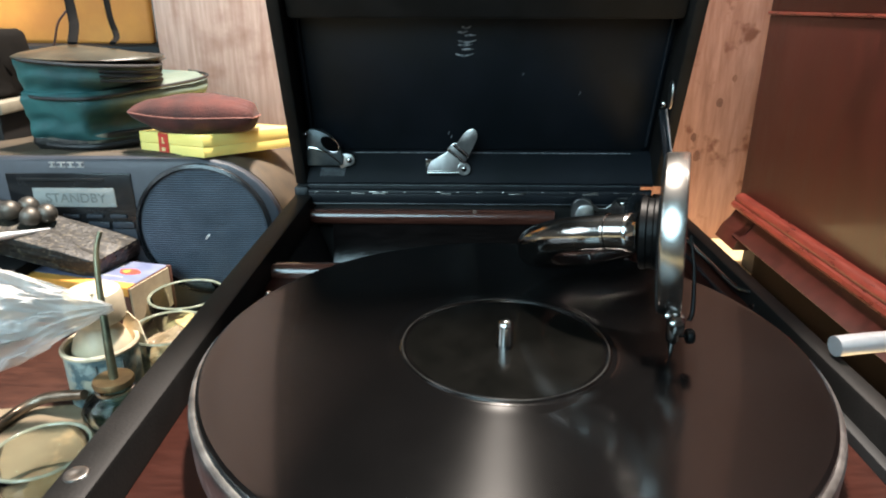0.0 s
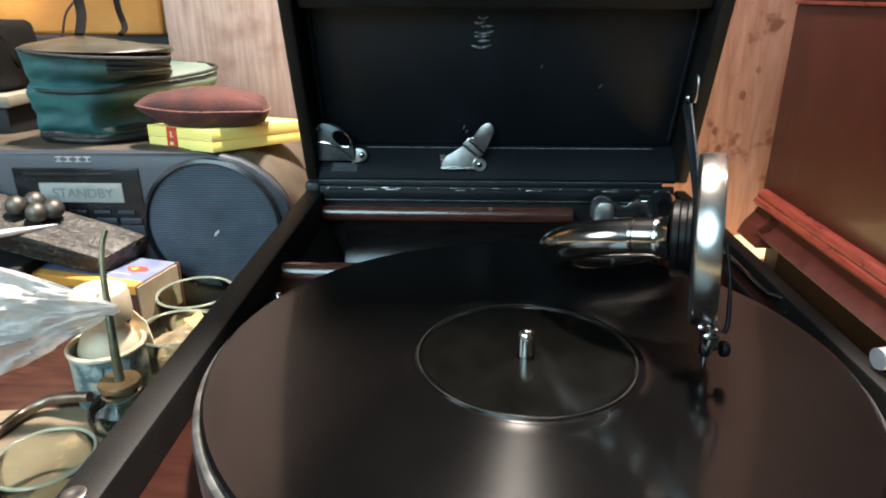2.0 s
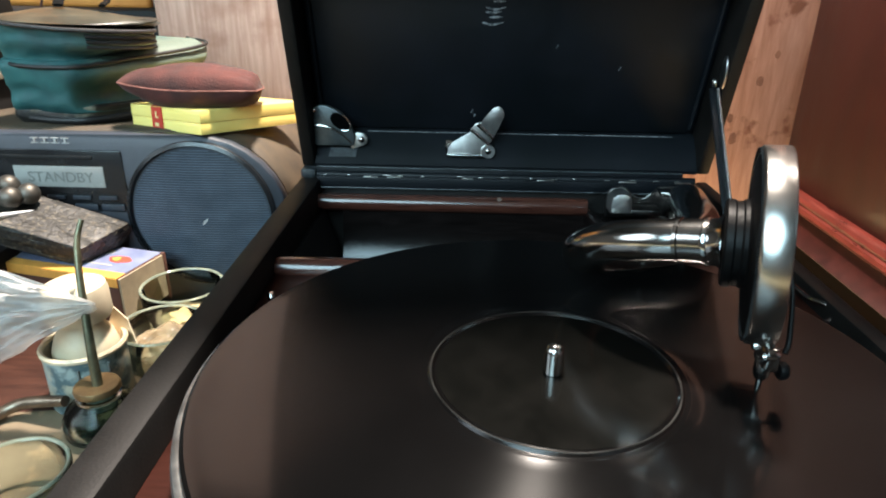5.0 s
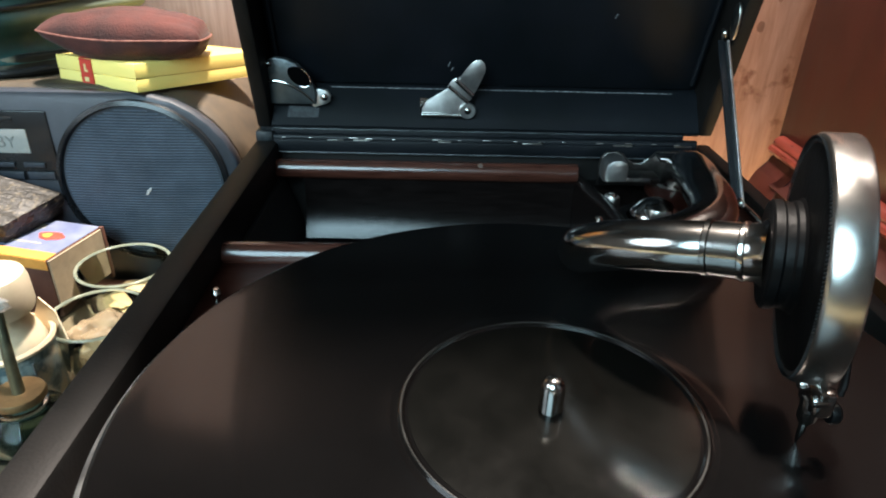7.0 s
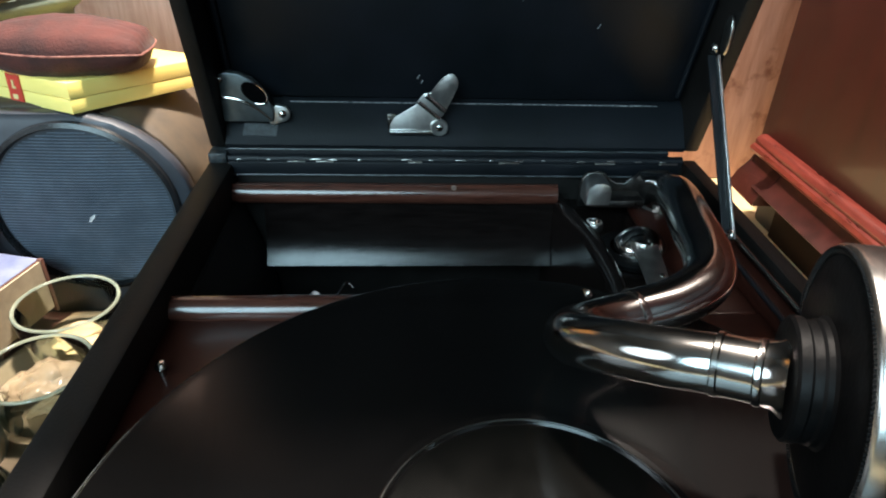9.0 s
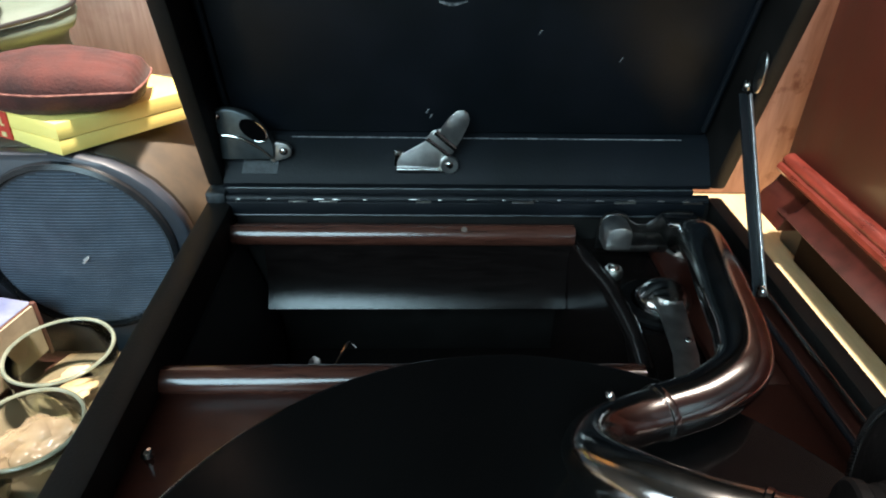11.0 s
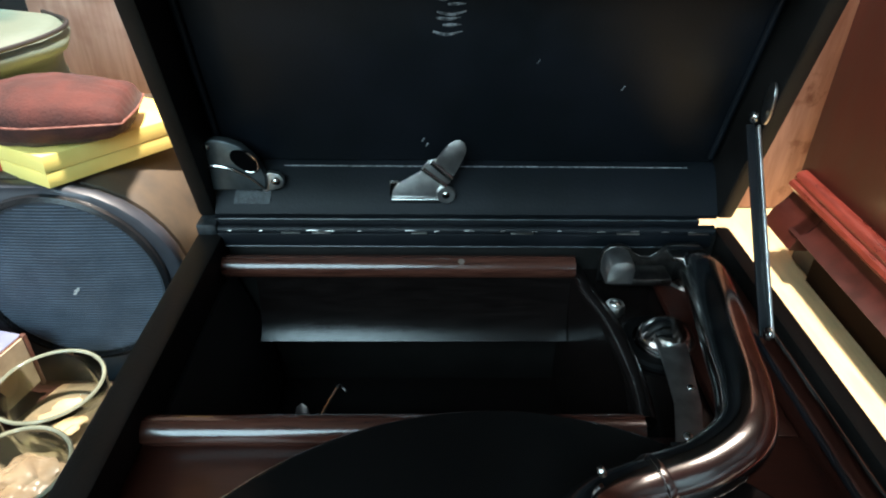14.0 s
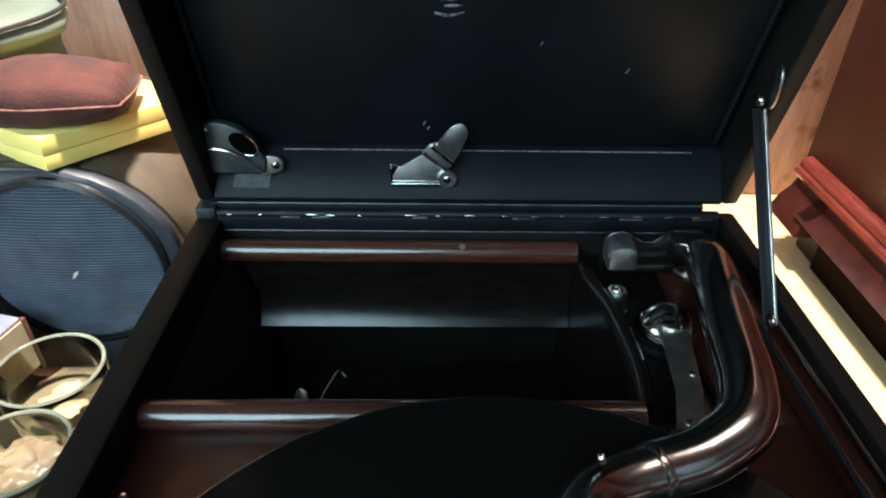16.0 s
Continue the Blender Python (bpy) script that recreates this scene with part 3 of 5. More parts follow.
part("rear_shell", prism([(x * 1.0 - (0.001 if x < -0.3 else -0.001), z + (0.0 if z < 0.05 else 0.0006)) for x, z in outline], Matrix.Translation((0, 0.0102, 0)) @ FM, 0.162, 0.008), DUSTYTAN, radio, "dusty brown rear shell")
for v in bpy.data.objects["rear_shell"].data.vertices:
    v.co.z -= 0.09 * max(0.0, v.co.y - 0.496) * min(1.0, max(0.0, v.co.z - 0.02) / 0.1)
SC = (-0.2135, 0.0915)
RM = Matrix(((1, 0, 0, SC[0]), (0, 0, -1, RY), (0, 1, 0, SC[1]), (0, 0, 0, 1)))
part("speaker_ring", lathe([(0.0535, 0.0), (0.0530, 0.0025), (0.0505, 0.0035), (0.0495, 0.001), (0.0490, -0.001)], RM, 72), DARKPLASTIC, radio, "black speaker surround")
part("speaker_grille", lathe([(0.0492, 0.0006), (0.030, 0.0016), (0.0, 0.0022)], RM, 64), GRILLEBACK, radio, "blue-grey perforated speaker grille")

# ---- radio front ----
bm = bmesh.new()
for k in range(-26, 27):
    z = k * 0.0018
    half = math.sqrt(0.0478 ** 2 - z ** 2)
    rise = 0.0022 * (1 - (z / 0.049) ** 2)
    tube([(-half, z, 0.0010, 0.00045), (0, z, 0.0010 + rise, 0.00045), (half, z, 0.0010, 0.00045)], 6, 4, bm=bm)
bmesh.ops.transform(bm, matrix=RM, verts=bm.verts)
tagged(part("grille_mesh", bm, GRILLE, radio), kind="stuff")
# silver flecks modelled in place of the speaker dome's highlight
for x, z, r in ((0.0030, -0.0042, 0.0016), (0.0016, -0.0060, 0.0011), (0.0042, -0.0024, 0.0009)):
    fleck = tube([(x - r, z, 0.0036, r * 0.25), (x, z + r * 0.4, 0.0038, r * 0.6), (x + r, z + r, 0.0036, r * 0.25)], 8, 3, squash=0.4)
    bmesh.ops.transform(fleck, matrix=RM, verts=fleck.verts)
    part("dome_glint", fleck, SILVERINK, radio, "silver flecks for the glint of the speaker dome")
window = part("display_window", box(-0.3605, -0.2645, RY - 0.0012, RY + 0.002, 0.0925, 0.1368, 0.0008), DARKPLASTIC, radio, "glossy black display window")
part("lcd", box(-0.3415, -0.2785, RY - 0.0022, RY - 0.001, 0.1105, 0.1255, 0.0003), LCD, window, "grey liquid crystal panel")
data = bpy.data.curves.new("lettering", "FONT")
data.body, data.size, data.align_x, data.extrude = "STANDBY", 0.0105, "CENTER", 0.0001
text = bpy.data.objects.new("lettering", data)
scene.collection.objects.link(text)
bpy.context.view_layer.update()
me = bpy.data.meshes.new_from_object(text.evaluated_get(bpy.context.evaluated_depsgraph_get()))
bpy.data.objects.remove(text)
me.transform(Matrix.Translation((-0.309, RY - 0.0023, 0.1142)) @ Matrix(((1, 0, 0, 0), (0, 0, -1, 0), (0, 1, 0, 0), (0, 0, 0, 1))))
me.materials.append(INK)
new("display_text", me).parent = window
part("disc_slot", box(-0.352, -0.285, RY - 0.0018, RY - 0.001, 0.1305, 0.1330, 0.0003), BLACK, window)
for k in range(3):
    x = -0.322 + 0.0185 * k
    part("button", box(x, x + 0.013, RY - 0.0026, RY - 0.001, 0.1015, 0.1045, 0.0005), PLASTICGREY, window)
for k in range(2):
    x = -0.303 + 0.019 * k
    part("button", box(x, x + 0.0165, RY - 0.0026, RY - 0.001, 0.0935, 0.0985, 0.0006), PLASTICGREY, window)
# maker's mark as plain shapes
for x0, x1 in ((-0.3255, -0.3205), (-0.3190, -0.3130), (-0.3115, -0.3060), (-0.3045, -0.2990)):
    part("badge_bar", box(x0, x1, RY - 0.0008, RY + 0.001, 0.1412, 0.1418), SILVERINK, radio)
    part("badge_bar", box(x0, x1, RY - 0.0008, RY + 0.001, 0.1446, 0.1452), SILVERINK, radio)
    part("badge_bar", box((x0 + x1) / 2 - 0.0007, (x0 + x1) / 2 + 0.0007, RY - 0.0008, RY + 0.001, 0.1418, 0.1446), SILVERINK, radio)

# ---- yellow case on the radio ----
yellow = tagged(at_place(new("plastic_case"), (-0.206, 0.470, 0.1487)), "bright yellow flat plastic case with a red label", "case")
YR = Matrix.Rotation(radians(-31), 4, "Z")
yellow.matrix_world = Matrix.Translation((-0.2055, 0.4685, 0.1496)) @ Matrix.Rotation(radians(-5.1), 4, "X") @ YR
part("base", box(-0.076, 0, 0, 0.098, 0, 0.0076, 0.0003), YELLOW, yellow)
part("cover", box(-0.0762, 0.0002, -0.0002, 0.0982, 0.0079, 0.0162, 0.0003), YELLOW, yellow)
part("spine", box(-0.0750, -0.001, 0.001, 0.097, 0.0074, 0.0081), YELLOW, yellow)
lab = part("label_band", box(-0.0515, -0.0400, -0.0009, 0.0, 0.0006, 0.0158), REDLABEL, yellow, "red printed paper band")
part("label_top", box(-0.0515, -0.0400, -0.0006, 0.060, 0.0162, 0.0166), REDLABEL, yellow)
part("print", box(-0.0478, -0.0438, -0.0013, -0.0008, 0.0024, 0.0050), CREAMINK, lab)
part("print", box(-0.0468, -0.0453, -0.0013, -0.0008, 0.0082, 0.0128), CREAMINK, lab)
part("print", box(-0.0453, -0.0438, -0.0013, -0.0008, 0.0082, 0.0094), CREAMINK, lab)


# ---- velvet cushion ----
def cushion():
    bm = bmesh.new()
    n = 28
    grid = {}
    for side in (1, -1):
        for i in range(n + 1):
            for j in range(n + 1):
                u, v = 2 * i / n - 1, 2 * j / n - 1
                edge = max(0.0, (1 - u * u) * (1 - v * v)) ** (0.36 if u > 0 else 0.36 + 0.30 * u * u)
                if edge == 0 and side < 0:
                    grid[side, i, j] = grid[1, i, j]
                    continue
                taper = 0.30 + 0.70 * min(1.0, (u + 1) / 1.1) ** 0.8
                pull = 1 - 0.05 * (1 - abs(u * v)) - 0.07 * (u * v) ** 2
                p = Vector((u * 0.0490 * (1 - 0.05 * v * v), v * 0.034 * pull * taper, side * (0.0185 if side > 0 else 0.0150) * edge * (0.55 + 0.45 * taper)))
                pucker = 0.0016 * math.sin(v * 26 + 3 * noise.noise(p * 40)) * max(0.0, u) ** 4
                p.z += 0.0020 * noise.noise(p * 38) * edge + (0.0009 * noise.noise(p * 130) - 0.0014 * abs(noise.noise(p * 60)) + pucker) * edge ** 0.5 + 0.0045 * max(0.0, -u) ** 2
                if side < 0:
                    p.z = max(p.z, -0.0125)
                grid[side, i, j] = bm.verts.new(p)
        for i in range(n):
            for j in range(n):
                q = [grid[side, i, j], grid[side, i + 1, j], grid[side, i + 1, j + 1], grid[side, i, j + 1]]
                bm.faces.new(q if side > 0 else q[::-1])
    return bm


pillow = tagged(part("cushion", cushion(), VELVET, None, smooth=180), "small maroon velvet cushion with a stitched seam, on the yellow case", "cushion")
pillow.matrix_world = Matrix.Translation((-0.2235, 0.5060, 0.1742)) @ Matrix.Rotation(radians(-4), 4, "X") @ Matrix.Rotation(radians(12), 4, "Z") @ Matrix.Rotation(radians(-2), 4, "X")


def seam_at(u, v):
    taper = 0.30 + 0.70 * min(1.0, (u + 1) / 1.1) ** 0.8
    return u * 0.0490 * (1 - 0.05 * v * v), v * 0.034 * (1 - 0.05 * (1 - abs(u * v)) - 0.07 * (u * v) ** 2) * taper, 0.0045 * max(0.0, -u) ** 2, 0.0006


seam = [seam_at(-1 + 0.2 * k, -1.0) for k in range(11)] + [seam_at(1.0, -0.8 + 0.2 * k) for k in range(10)]
part("seam", tube(seam, 6, 6), mat("rubbed_velvet_seam", (0.30, 0.13, 0.10), 0.8, colour2=(0.14, 0.045, 0.035), scale=150), pillow, "pale rubbed seam")


# ---- canvas bag ----
def soft_block(outline, z0, z1, bulge, seed, top_drop=0.0):
    """A stuffed block over a plan outline, with rounded edges and lumpy sides."""
    bm = prism(outline, pose(0, 0, z0), z1 - z0)
    bmesh.ops.bevel(bm, geom=bm.edges[:], offset=0.006, segments=3, affect="EDGES", profile=0.5)
    bmesh.ops.triangulate(bm, faces=bm.faces[:])
    bmesh.ops.subdivide_edges(bm, edges=[e for e in bm.edges if e.calc_length() > 0.012], cuts=3, use_grid_fill=True)
    bmesh.ops.subdivide_edges(bm, edges=[e for e in bm.edges if e.calc_length() > 0.012], cuts=1, use_grid_fill=True)
    bm.normal_update()
    for v in bm.verts:
        k = noise.noise(v.co * 30 + Vector((seed, 0, 0))) - 0.9 * abs(noise.noise(v.co * Vector((40, 40, 75)) + Vector((0, seed, 0)))) + 0.4 * noise.noise(v.co * 90)
        if v.co.z > z0 + 0.004:
            v.co += v.normal * bulge * k
    return bm


def loft(levels, seed, wrinkle, n=72, steps=5, dome=0.0, tilt=(0.0, 0.0)):
    """A stuffed cloth body through closed outlines, each a (z, [(x, y), ...]) level, with wrinkles."""
    def closed(pts):
        m, out = len(pts), []
        for k in range(n):
            f = k * m / n
            i, t = int(f), f - int(f)
            a, b, c, d = (Vector((*pts[(i + o) % m], 0)) for o in (-1, 0, 1, 2))
            out.append(0.5 * ((2 * b) + (c - a) * t + (2 * a - 5 * b + 4 * c - d) * t * t + (3 * b - a - 3 * c + d) * t ** 3))
        return out
    rows = [[q + Vector((0, 0, z)) for q in closed(pts)] for z, pts in levels]
    columns = [spline([r[k] for r in rows], steps) for k in range(n)]
    bm = bmesh.new()
    rings = []
    for i in range(len(columns[0])):
        centre = sum((c[i] for c in columns), Vector()) / n
        ring = []
        for k in range(n):
            p = columns[k][i]
            p = p + Vector((0, 0, (tilt[0] * (p.x + 0.362) + tilt[1] * (p.y - 0.495)) * i / (len(columns[0]) - 1)))
            out = (p - centre).normalized()
            w = 0.6 * noise.noise(p * 28 + Vector((seed, 0, 0))) - abs(noise.noise(Vector((p.x * 34, p.y * 34, p.z * 80)) + Vector((0, seed, 0)))) + 0.35 * noise.noise(p * 85)
            ring.append(bm.verts.new(p + out * wrinkle * w))
        rings.append(ring)
    top = rings[-1]
    centre = sum((v.co for v in top), Vector()) / n
    for f in (0.85, 0.6, 0.3):
        rings.append([bm.verts.new(centre.lerp(v.co, f) + Vector((0, 0, dome * (1 - f * f) + 0.0016 * noise.noise(v.co * 40 * f)))) for v in top])
    for a, b in zip(rings, rings[1:]):
        for k in range(n):
            bm.faces.new((a[k], a[(k + 1) % n], b[(k + 1) % n], b[k]))
    bm.faces.new(rings[-1])
    bm.faces.new(rings[0][::-1])
    return bm


def faded_canvas():
    """Teal canvas whose dye has faded to sage towards the side."""
    m = mat("faded_teal_canvas", (0.020, 0.115, 0.115), 0.62, colour2=(0.008, 0.050, 0.055), scale=24, bump=0.5, bump_scale=900)
    n, l = m.node_tree.nodes, m.node_tree.links
    b = n["Principled BSDF"]
    teal = b.inputs["Base Color"].links[0].from_socket
    tc, sep, ns, add, ramp, mix = n.new("ShaderNodeTexCoord"), n.new("ShaderNodeSeparateXYZ"), n.new("ShaderNodeTexNoise"), n.new("ShaderNodeMath"), n.new("ShaderNodeMapRange"), n.new("ShaderNodeMix")
    l.new(tc.outputs["Object"], sep.inputs[0])
    l.new(tc.outputs["Object"], ns.inputs[0])
    ns.inputs["Scale"].default_value, ns.inputs["Detail"].default_value = 45, 5
    add.operation = "MULTIPLY_ADD"
    l.new(ns.outputs[0], add.inputs[0])
    add.inputs[1].default_value = 0.040
    l.new(sep.outputs[0], add.inputs[2])
    ramp.inputs["From Min"].default_value, ramp.inputs["From Max"].default_value = -0.280, -0.252
    l.new(add.outputs[0], ramp.inputs[0])
    mix.data_type = "RGBA"
    l.new(ramp.outputs[0], mix.inputs[0])
    l.new(teal, mix.inputs[6])
    mix.inputs[7].default_value = (0.115, 0.155, 0.125, 1)
    l.new(mix.outputs[2], b.inputs["Base Color"])
    return m


CANVAS = faded_canvas()
VINYL = mat("cracked_dark_vinyl", (0.030, 0.026, 0.022), 0.36, colour2=(0.010, 0.010, 0.010), scale=60, bump=0.5, bump_scale=500, wear=((0.22, 0.21, 0.16), 38, (0.56, 0.68)))
OLIVETOP = mat("shiny_olive_vinyl", (0.060, 0.060, 0.045), 0.40, colour2=(0.026, 0.026, 0.020), scale=30, bump=0.35, bump_scale=300)
WEBBING = mat("black_webbing", (0.006, 0.006, 0.006), 0.85, scale=80, bump=0.4, bump_scale=900, Specular_IOR_Level=0.08)
bag = thing("canvas_bag", "slumped teal and sage canvas bag with black piping on the radio", "bag")
FOOT = [(-0.359, 0.518), (-0.338, 0.5045), (-0.312, 0.4990), (-0.296, 0.505), (-0.274, 0.533), (-0.256, 0.572), (-0.252, 0.602), (-0.275, 0.622), (-0.36, 0.628)]
WAIST = [(-0.359, 0.515), (-0.338, 0.5005), (-0.311, 0.4950), (-0.301, 0.505), (-0.288, 0.540), (-0.266, 0.576), (-0.258, 0.604), (-0.275, 0.622), (-0.36, 0.628)]
CHEST = [(-0.359, 0.511), (-0.340, 0.4965), (-0.311, 0.4915), (-0.293, 0.4990), (-0.270, 0.532), (-0.246, 0.570), (-0.244, 0.598), (-0.268, 0.618), (-0.36, 0.624)]
SHELF = [(-0.359, 0.513), (-0.340, 0.4990), (-0.312, 0.4945), (-0.297, 0.5030), (-0.275, 0.535), (-0.252, 0.572), (-0.250, 0.595), (-0.270, 0.612), (-0.36, 0.618)]
part("base_panel", loft([(0.1380, [(x * 0.985, max(y + 0.004, 0.515)) for x, y in FOOT]), (0.1496, FOOT), (0.1540, [(x * 1.004, y - 0.001) for x, y in FOOT]), (0.1600, FOOT)], 4.0, 0.0012), VINYL, bag, "cracked dark vinyl base", 180)
part("lower_pouch", loft([(0.1560, FOOT), (0.1620, WAIST), (0.1710, WAIST), (0.1810, CHEST), (0.1880, CHEST), (0.1925, SHELF)], 1.0, 0.0026, dome=0.003, tilt=(0.0, 0.06)), CANVAS, bag, "teal lower pouch faded to sage", 180)
NECKLINE = [(-0.359, 0.514), (-0.340, 0.5005), (-0.313, 0.4955), (-0.300, 0.503), (-0.287, 0.525), (-0.280, 0.550), (-0.300, 0.580), (-0.36, 0.595)]
UPPER = [(-0.359, 0.510), (-0.340, 0.4960), (-0.311, 0.4915), (-0.292, 0.4980), (-0.272, 0.517), (-0.262, 0.540), (-0.285, 0.575), (-0.36, 0.590)]
BRIM = [(-0.359, 0.508), (-0.342, 0.4940), (-0.311, 0.4900), (-0.288, 0.4965), (-0.265, 0.514), (-0.257, 0.534), (-0.280, 0.572), (-0.36, 0.588)]
part("upper_pouch", loft([(0.1890, NECKLINE), (0.1960, NECKLINE), (0.2050, UPPER), (0.2120, UPPER), (0.2180, BRIM)], 5.0, 0.0024, tilt=(-0.075, 0.0)), CANVAS, bag, "teal upper pouch faded to sage", 180)
part("top_flap", loft([(0.2175, [(x * 0.995, y + 0.002) for x, y in BRIM]), (0.2195, BRIM), (0.2220, [(x * 0.99 - 0.002, y + 0.006) for x, y in BRIM])], 7.0, 0.0010, dome=0.0045, tilt=(-0.075, 0.0)), OLIVETOP, bag, "shiny olive top flap", 180)


def edging(outline, count, z, r, drop=(), grow=0.0012, name="piping"):
    pts = [(x + grow * 0.6, y - grow, z + (drop[k] if k < len(drop) else 0.0), r) for k, (x, y) in enumerate(outline[:count])]
    if outline[0][0] < -0.35:
        pts.insert(0, (-0.3635, outline[0][1] + 0.014, pts[0][2], r))
    part(name, tube(pts, 8, 8), PIPING, bag)


edging(CHEST, 8, 0.1895, 0.0014, [0.075 * (y - 0.495) for x, y in CHEST])
edging(BRIM, 7, 0.2185, 0.0014, [-0.075 * (x + 0.359) for x, y in BRIM])
edging(FOOT, 6, 0.1515, 0.0022, (), 0.002)
for dz in (0.2145, 0.2110, 0.2075):
    edging(BRIM[3:], 3, dz, 0.0012, [-0.075 * (x + 0.359) for x, y in BRIM[3:]], 0.0, "zip_ridge")
part("strap", tube([(-0.340, 0.56, 0.226, 0.004), (-0.350, 0.585, 0.238, 0.004), (-0.358, 0.60, 0.25, 0.004), (-0.366, 0.61, 0.30, 0.004)], 10, 6, squash=0.3), WEBBING, bag, "black webbing strap")
part("strap", tube([(-0.306, 0.56, 0.226, 0.0026), (-0.319, 0.595, 0.2305, 0.0026), (-0.325, 0.60, 0.25, 0.0026), (-0.33, 0.61, 0.30, 0.0026)], 10, 6, squash=0.5), WEBBING, bag, "dark strap")

# ---- behind the bag ----
bm = soft_block([(-0.60, 0.790), (-0.37, 0.785), (-0.37, 0.797), (-0.60, 0.803)], 0.212, 0.42, 0.003, 2.0)
tagged(part("paper_envelope", bm, ORANGE, None, smooth=180), "orange paper envelope standing on a dark case", "envelope")
tagged(part("storage_case", box(-0.62, -0.352, 0.755, 0.90, 0.0, 0.2135, 0.006), BLACK), "black storage case behind the radio", "case")
tagged(part("cable", tube([(-0.372, 0.64, 0.300, 0.0011), (-0.374, 0.635, 0.262, 0.0011), (-0.395, 0.64, 0.240, 0.0011), (-0.412, 0.65, 0.214, 0.0011), (-0.43, 0.63, 0.170, 0.0011), (-0.41, 0.61, 0.1395, 0.0011)], 8, 8), mat("brown_cable", (0.10, 0.05, 0.05), 0.4)), "thin brown cable hanging beside the bag", "cable")
tagged(part("paper_pad", box(-0.50, -0.413, 0.56, 0.63, 0.1655, 0.1760, 0.002), mat("yellowed_paper", (0.24, 0.215, 0.16), 0.8, colour2=(0.17, 0.15, 0.11), scale=40)), "yellowed paper pad lying on the radio", "paper pad")
tagged(part("flat_box", box(-0.495, -0.420, 0.565, 0.63, 0.1385, 0.1653, 0.002), mat("black_card", (0.010, 0.009, 0.009), 0.7, scale=40)), "flat black card box on the radio under yellowed papers", "box")
tagged(part("dark_pouch", soft_block([(-0.53, 0.585), (-0.425, 0.575), (-0.42, 0.63), (-0.53, 0.64)], 0.1765, 0.235, 0.004, 4.0), mat("dark_grey_cloth", (0.009, 0.008, 0.007), 0.85, scale=30, bump=0.4, bump_scale=700, Specular_IOR_Level=0.1), None, smooth=180), "dark grey cloth pouch on the papers", "pouch")

# ---- clutter board beside the gramophone ----
BOARDWOOD = mat("dark_red_board", (0.055, 0.018, 0.010), 0.45, colour2=(0.025, 0.008, 0.005), scale=20, stretch=(2, 10, 2), bump=0.2, bump_scale=150)
CARD = mat("beige_card", (0.21, 0.16, 0.10), 0.7, colour2=(0.13, 0.095, 0.058), scale=14, bump=0.3, bump_scale=200, wear=((0.40, 0.26, 0.14), 40, (0.6, 0.75)))
tagged(part("wooden_board", box(-0.70, -0.150, 0.02, 0.466, 0.0, 0.026, 0.003), BOARDWOOD), "dark red wooden board lying on the table", "board")
bm = prism([(-0.345, 0.265), (-0.250, 0.215), (-0.153, 0.210), (-0.153, 0.462), (-0.232, 0.460), (-0.256, 0.405), (-0.250, 0.330), (-0.34, 0.318)], pose(0, 0, 0.0263), 0.0012)
tagged(part("card_sheet", bm, CARD), "worn beige card sheet on the board", "card")
TOP = 0.0263

# cartons
CARTON = mat("brown_carton", (0.13, 0.055, 0.035), 0.6, colour2=(0.08, 0.03, 0.02), scale=60, bump=0.2, bump_scale=400)
RAWCARD = mat("raw_cardboard", (0.42, 0.34, 0.23), 0.75, colour2=(0.30, 0.24, 0.16), scale=50, bump=0.3, bump_scale=400)
PICTURE = mat("blue_printed_paper", (0.22, 0.24, 0.34), 0.45, colour2=(0.12, 0.14, 0.24), scale=50)
ORANGEINK = mat("orange_print", (0.80, 0.38, 0.08), 0.45, scale=60)
REDINK = mat("red_print", (0.72, 0.09, 0.06), 0.4, scale=60)
WHITEINK = mat("white_print", (0.50, 0.46, 0.38), 0.45, scale=60)
carton = tagged(new("matchbox"), "large matchbox with a blue and red picture and orange edge", "matchbox")
carton.matrix_world = Matrix.Translation((-0.2485, 0.4105, 0.0365)) @ Matrix.Rotation(math.atan2(-0.235, 0.972), 4, "Z")
part("sleeve", box(-0.115, -0.0008, 0, 0.0455, 0, 0.0322, 0.0008), CARTON, carton)
part("end_flap", box(-0.0008, 0.0004, 0.0008, 0.0447, 0.0006, 0.0315), RAWCARD, carton, "torn raw cardboard end")
part("flap_edge", box(-0.002, 0.0010, 0.0435, 0.0460, -0.003, 0.0328, 0.0004), CARTON, carton)
pic = part("picture", box(-0.1145, -0.0015, 0.0085, 0.0450, 0.0322, 0.0326), PICTURE, carton, "blue printed picture")
part("edge_stripe", box(-0.1145, -0.0012, 0.0, 0.0083, 0.0321, 0.0327), ORANGEINK, carton, "orange printed edge")
part("edge_stripe", box(-0.1145, -0.0012, -0.0004, 0.0004, 0.026, 0.0322), ORANGEINK, carton)


def blot(cx, cy, rx, ry, seed, z):
    pts = []
    for k in range(18):
        a = k * math.tau / 18
        r = 1 + 0.35 * noise.noise(Vector((math.cos(a) * 1.3 + seed, math.sin(a) * 1.3, seed)))
        pts.append((cx + rx * r * math.cos(a), cy + ry * r * math.sin(a)))
    return prism(pts, pose(0, 0, z), 0.0003)


part("picture_shape", blot(-0.020, 0.026, 0.0085, 0.0048, 2.1, 0.0326), REDINK, pic)
part("picture_shape", blot(-0.022, 0.0255, 0.0030, 0.0024, 4.4, 0.0329), ORANGEINK, pic)
part("picture_shape", blot(-0.040, 0.035, 0.0095, 0.0038, 7.7, 0.0326), WHITEINK, pic)
part("picture_shape", box(-0.045, -0.018, 0.0155, 0.0168, 0.0326, 0.0329), WHITEINK, pic)
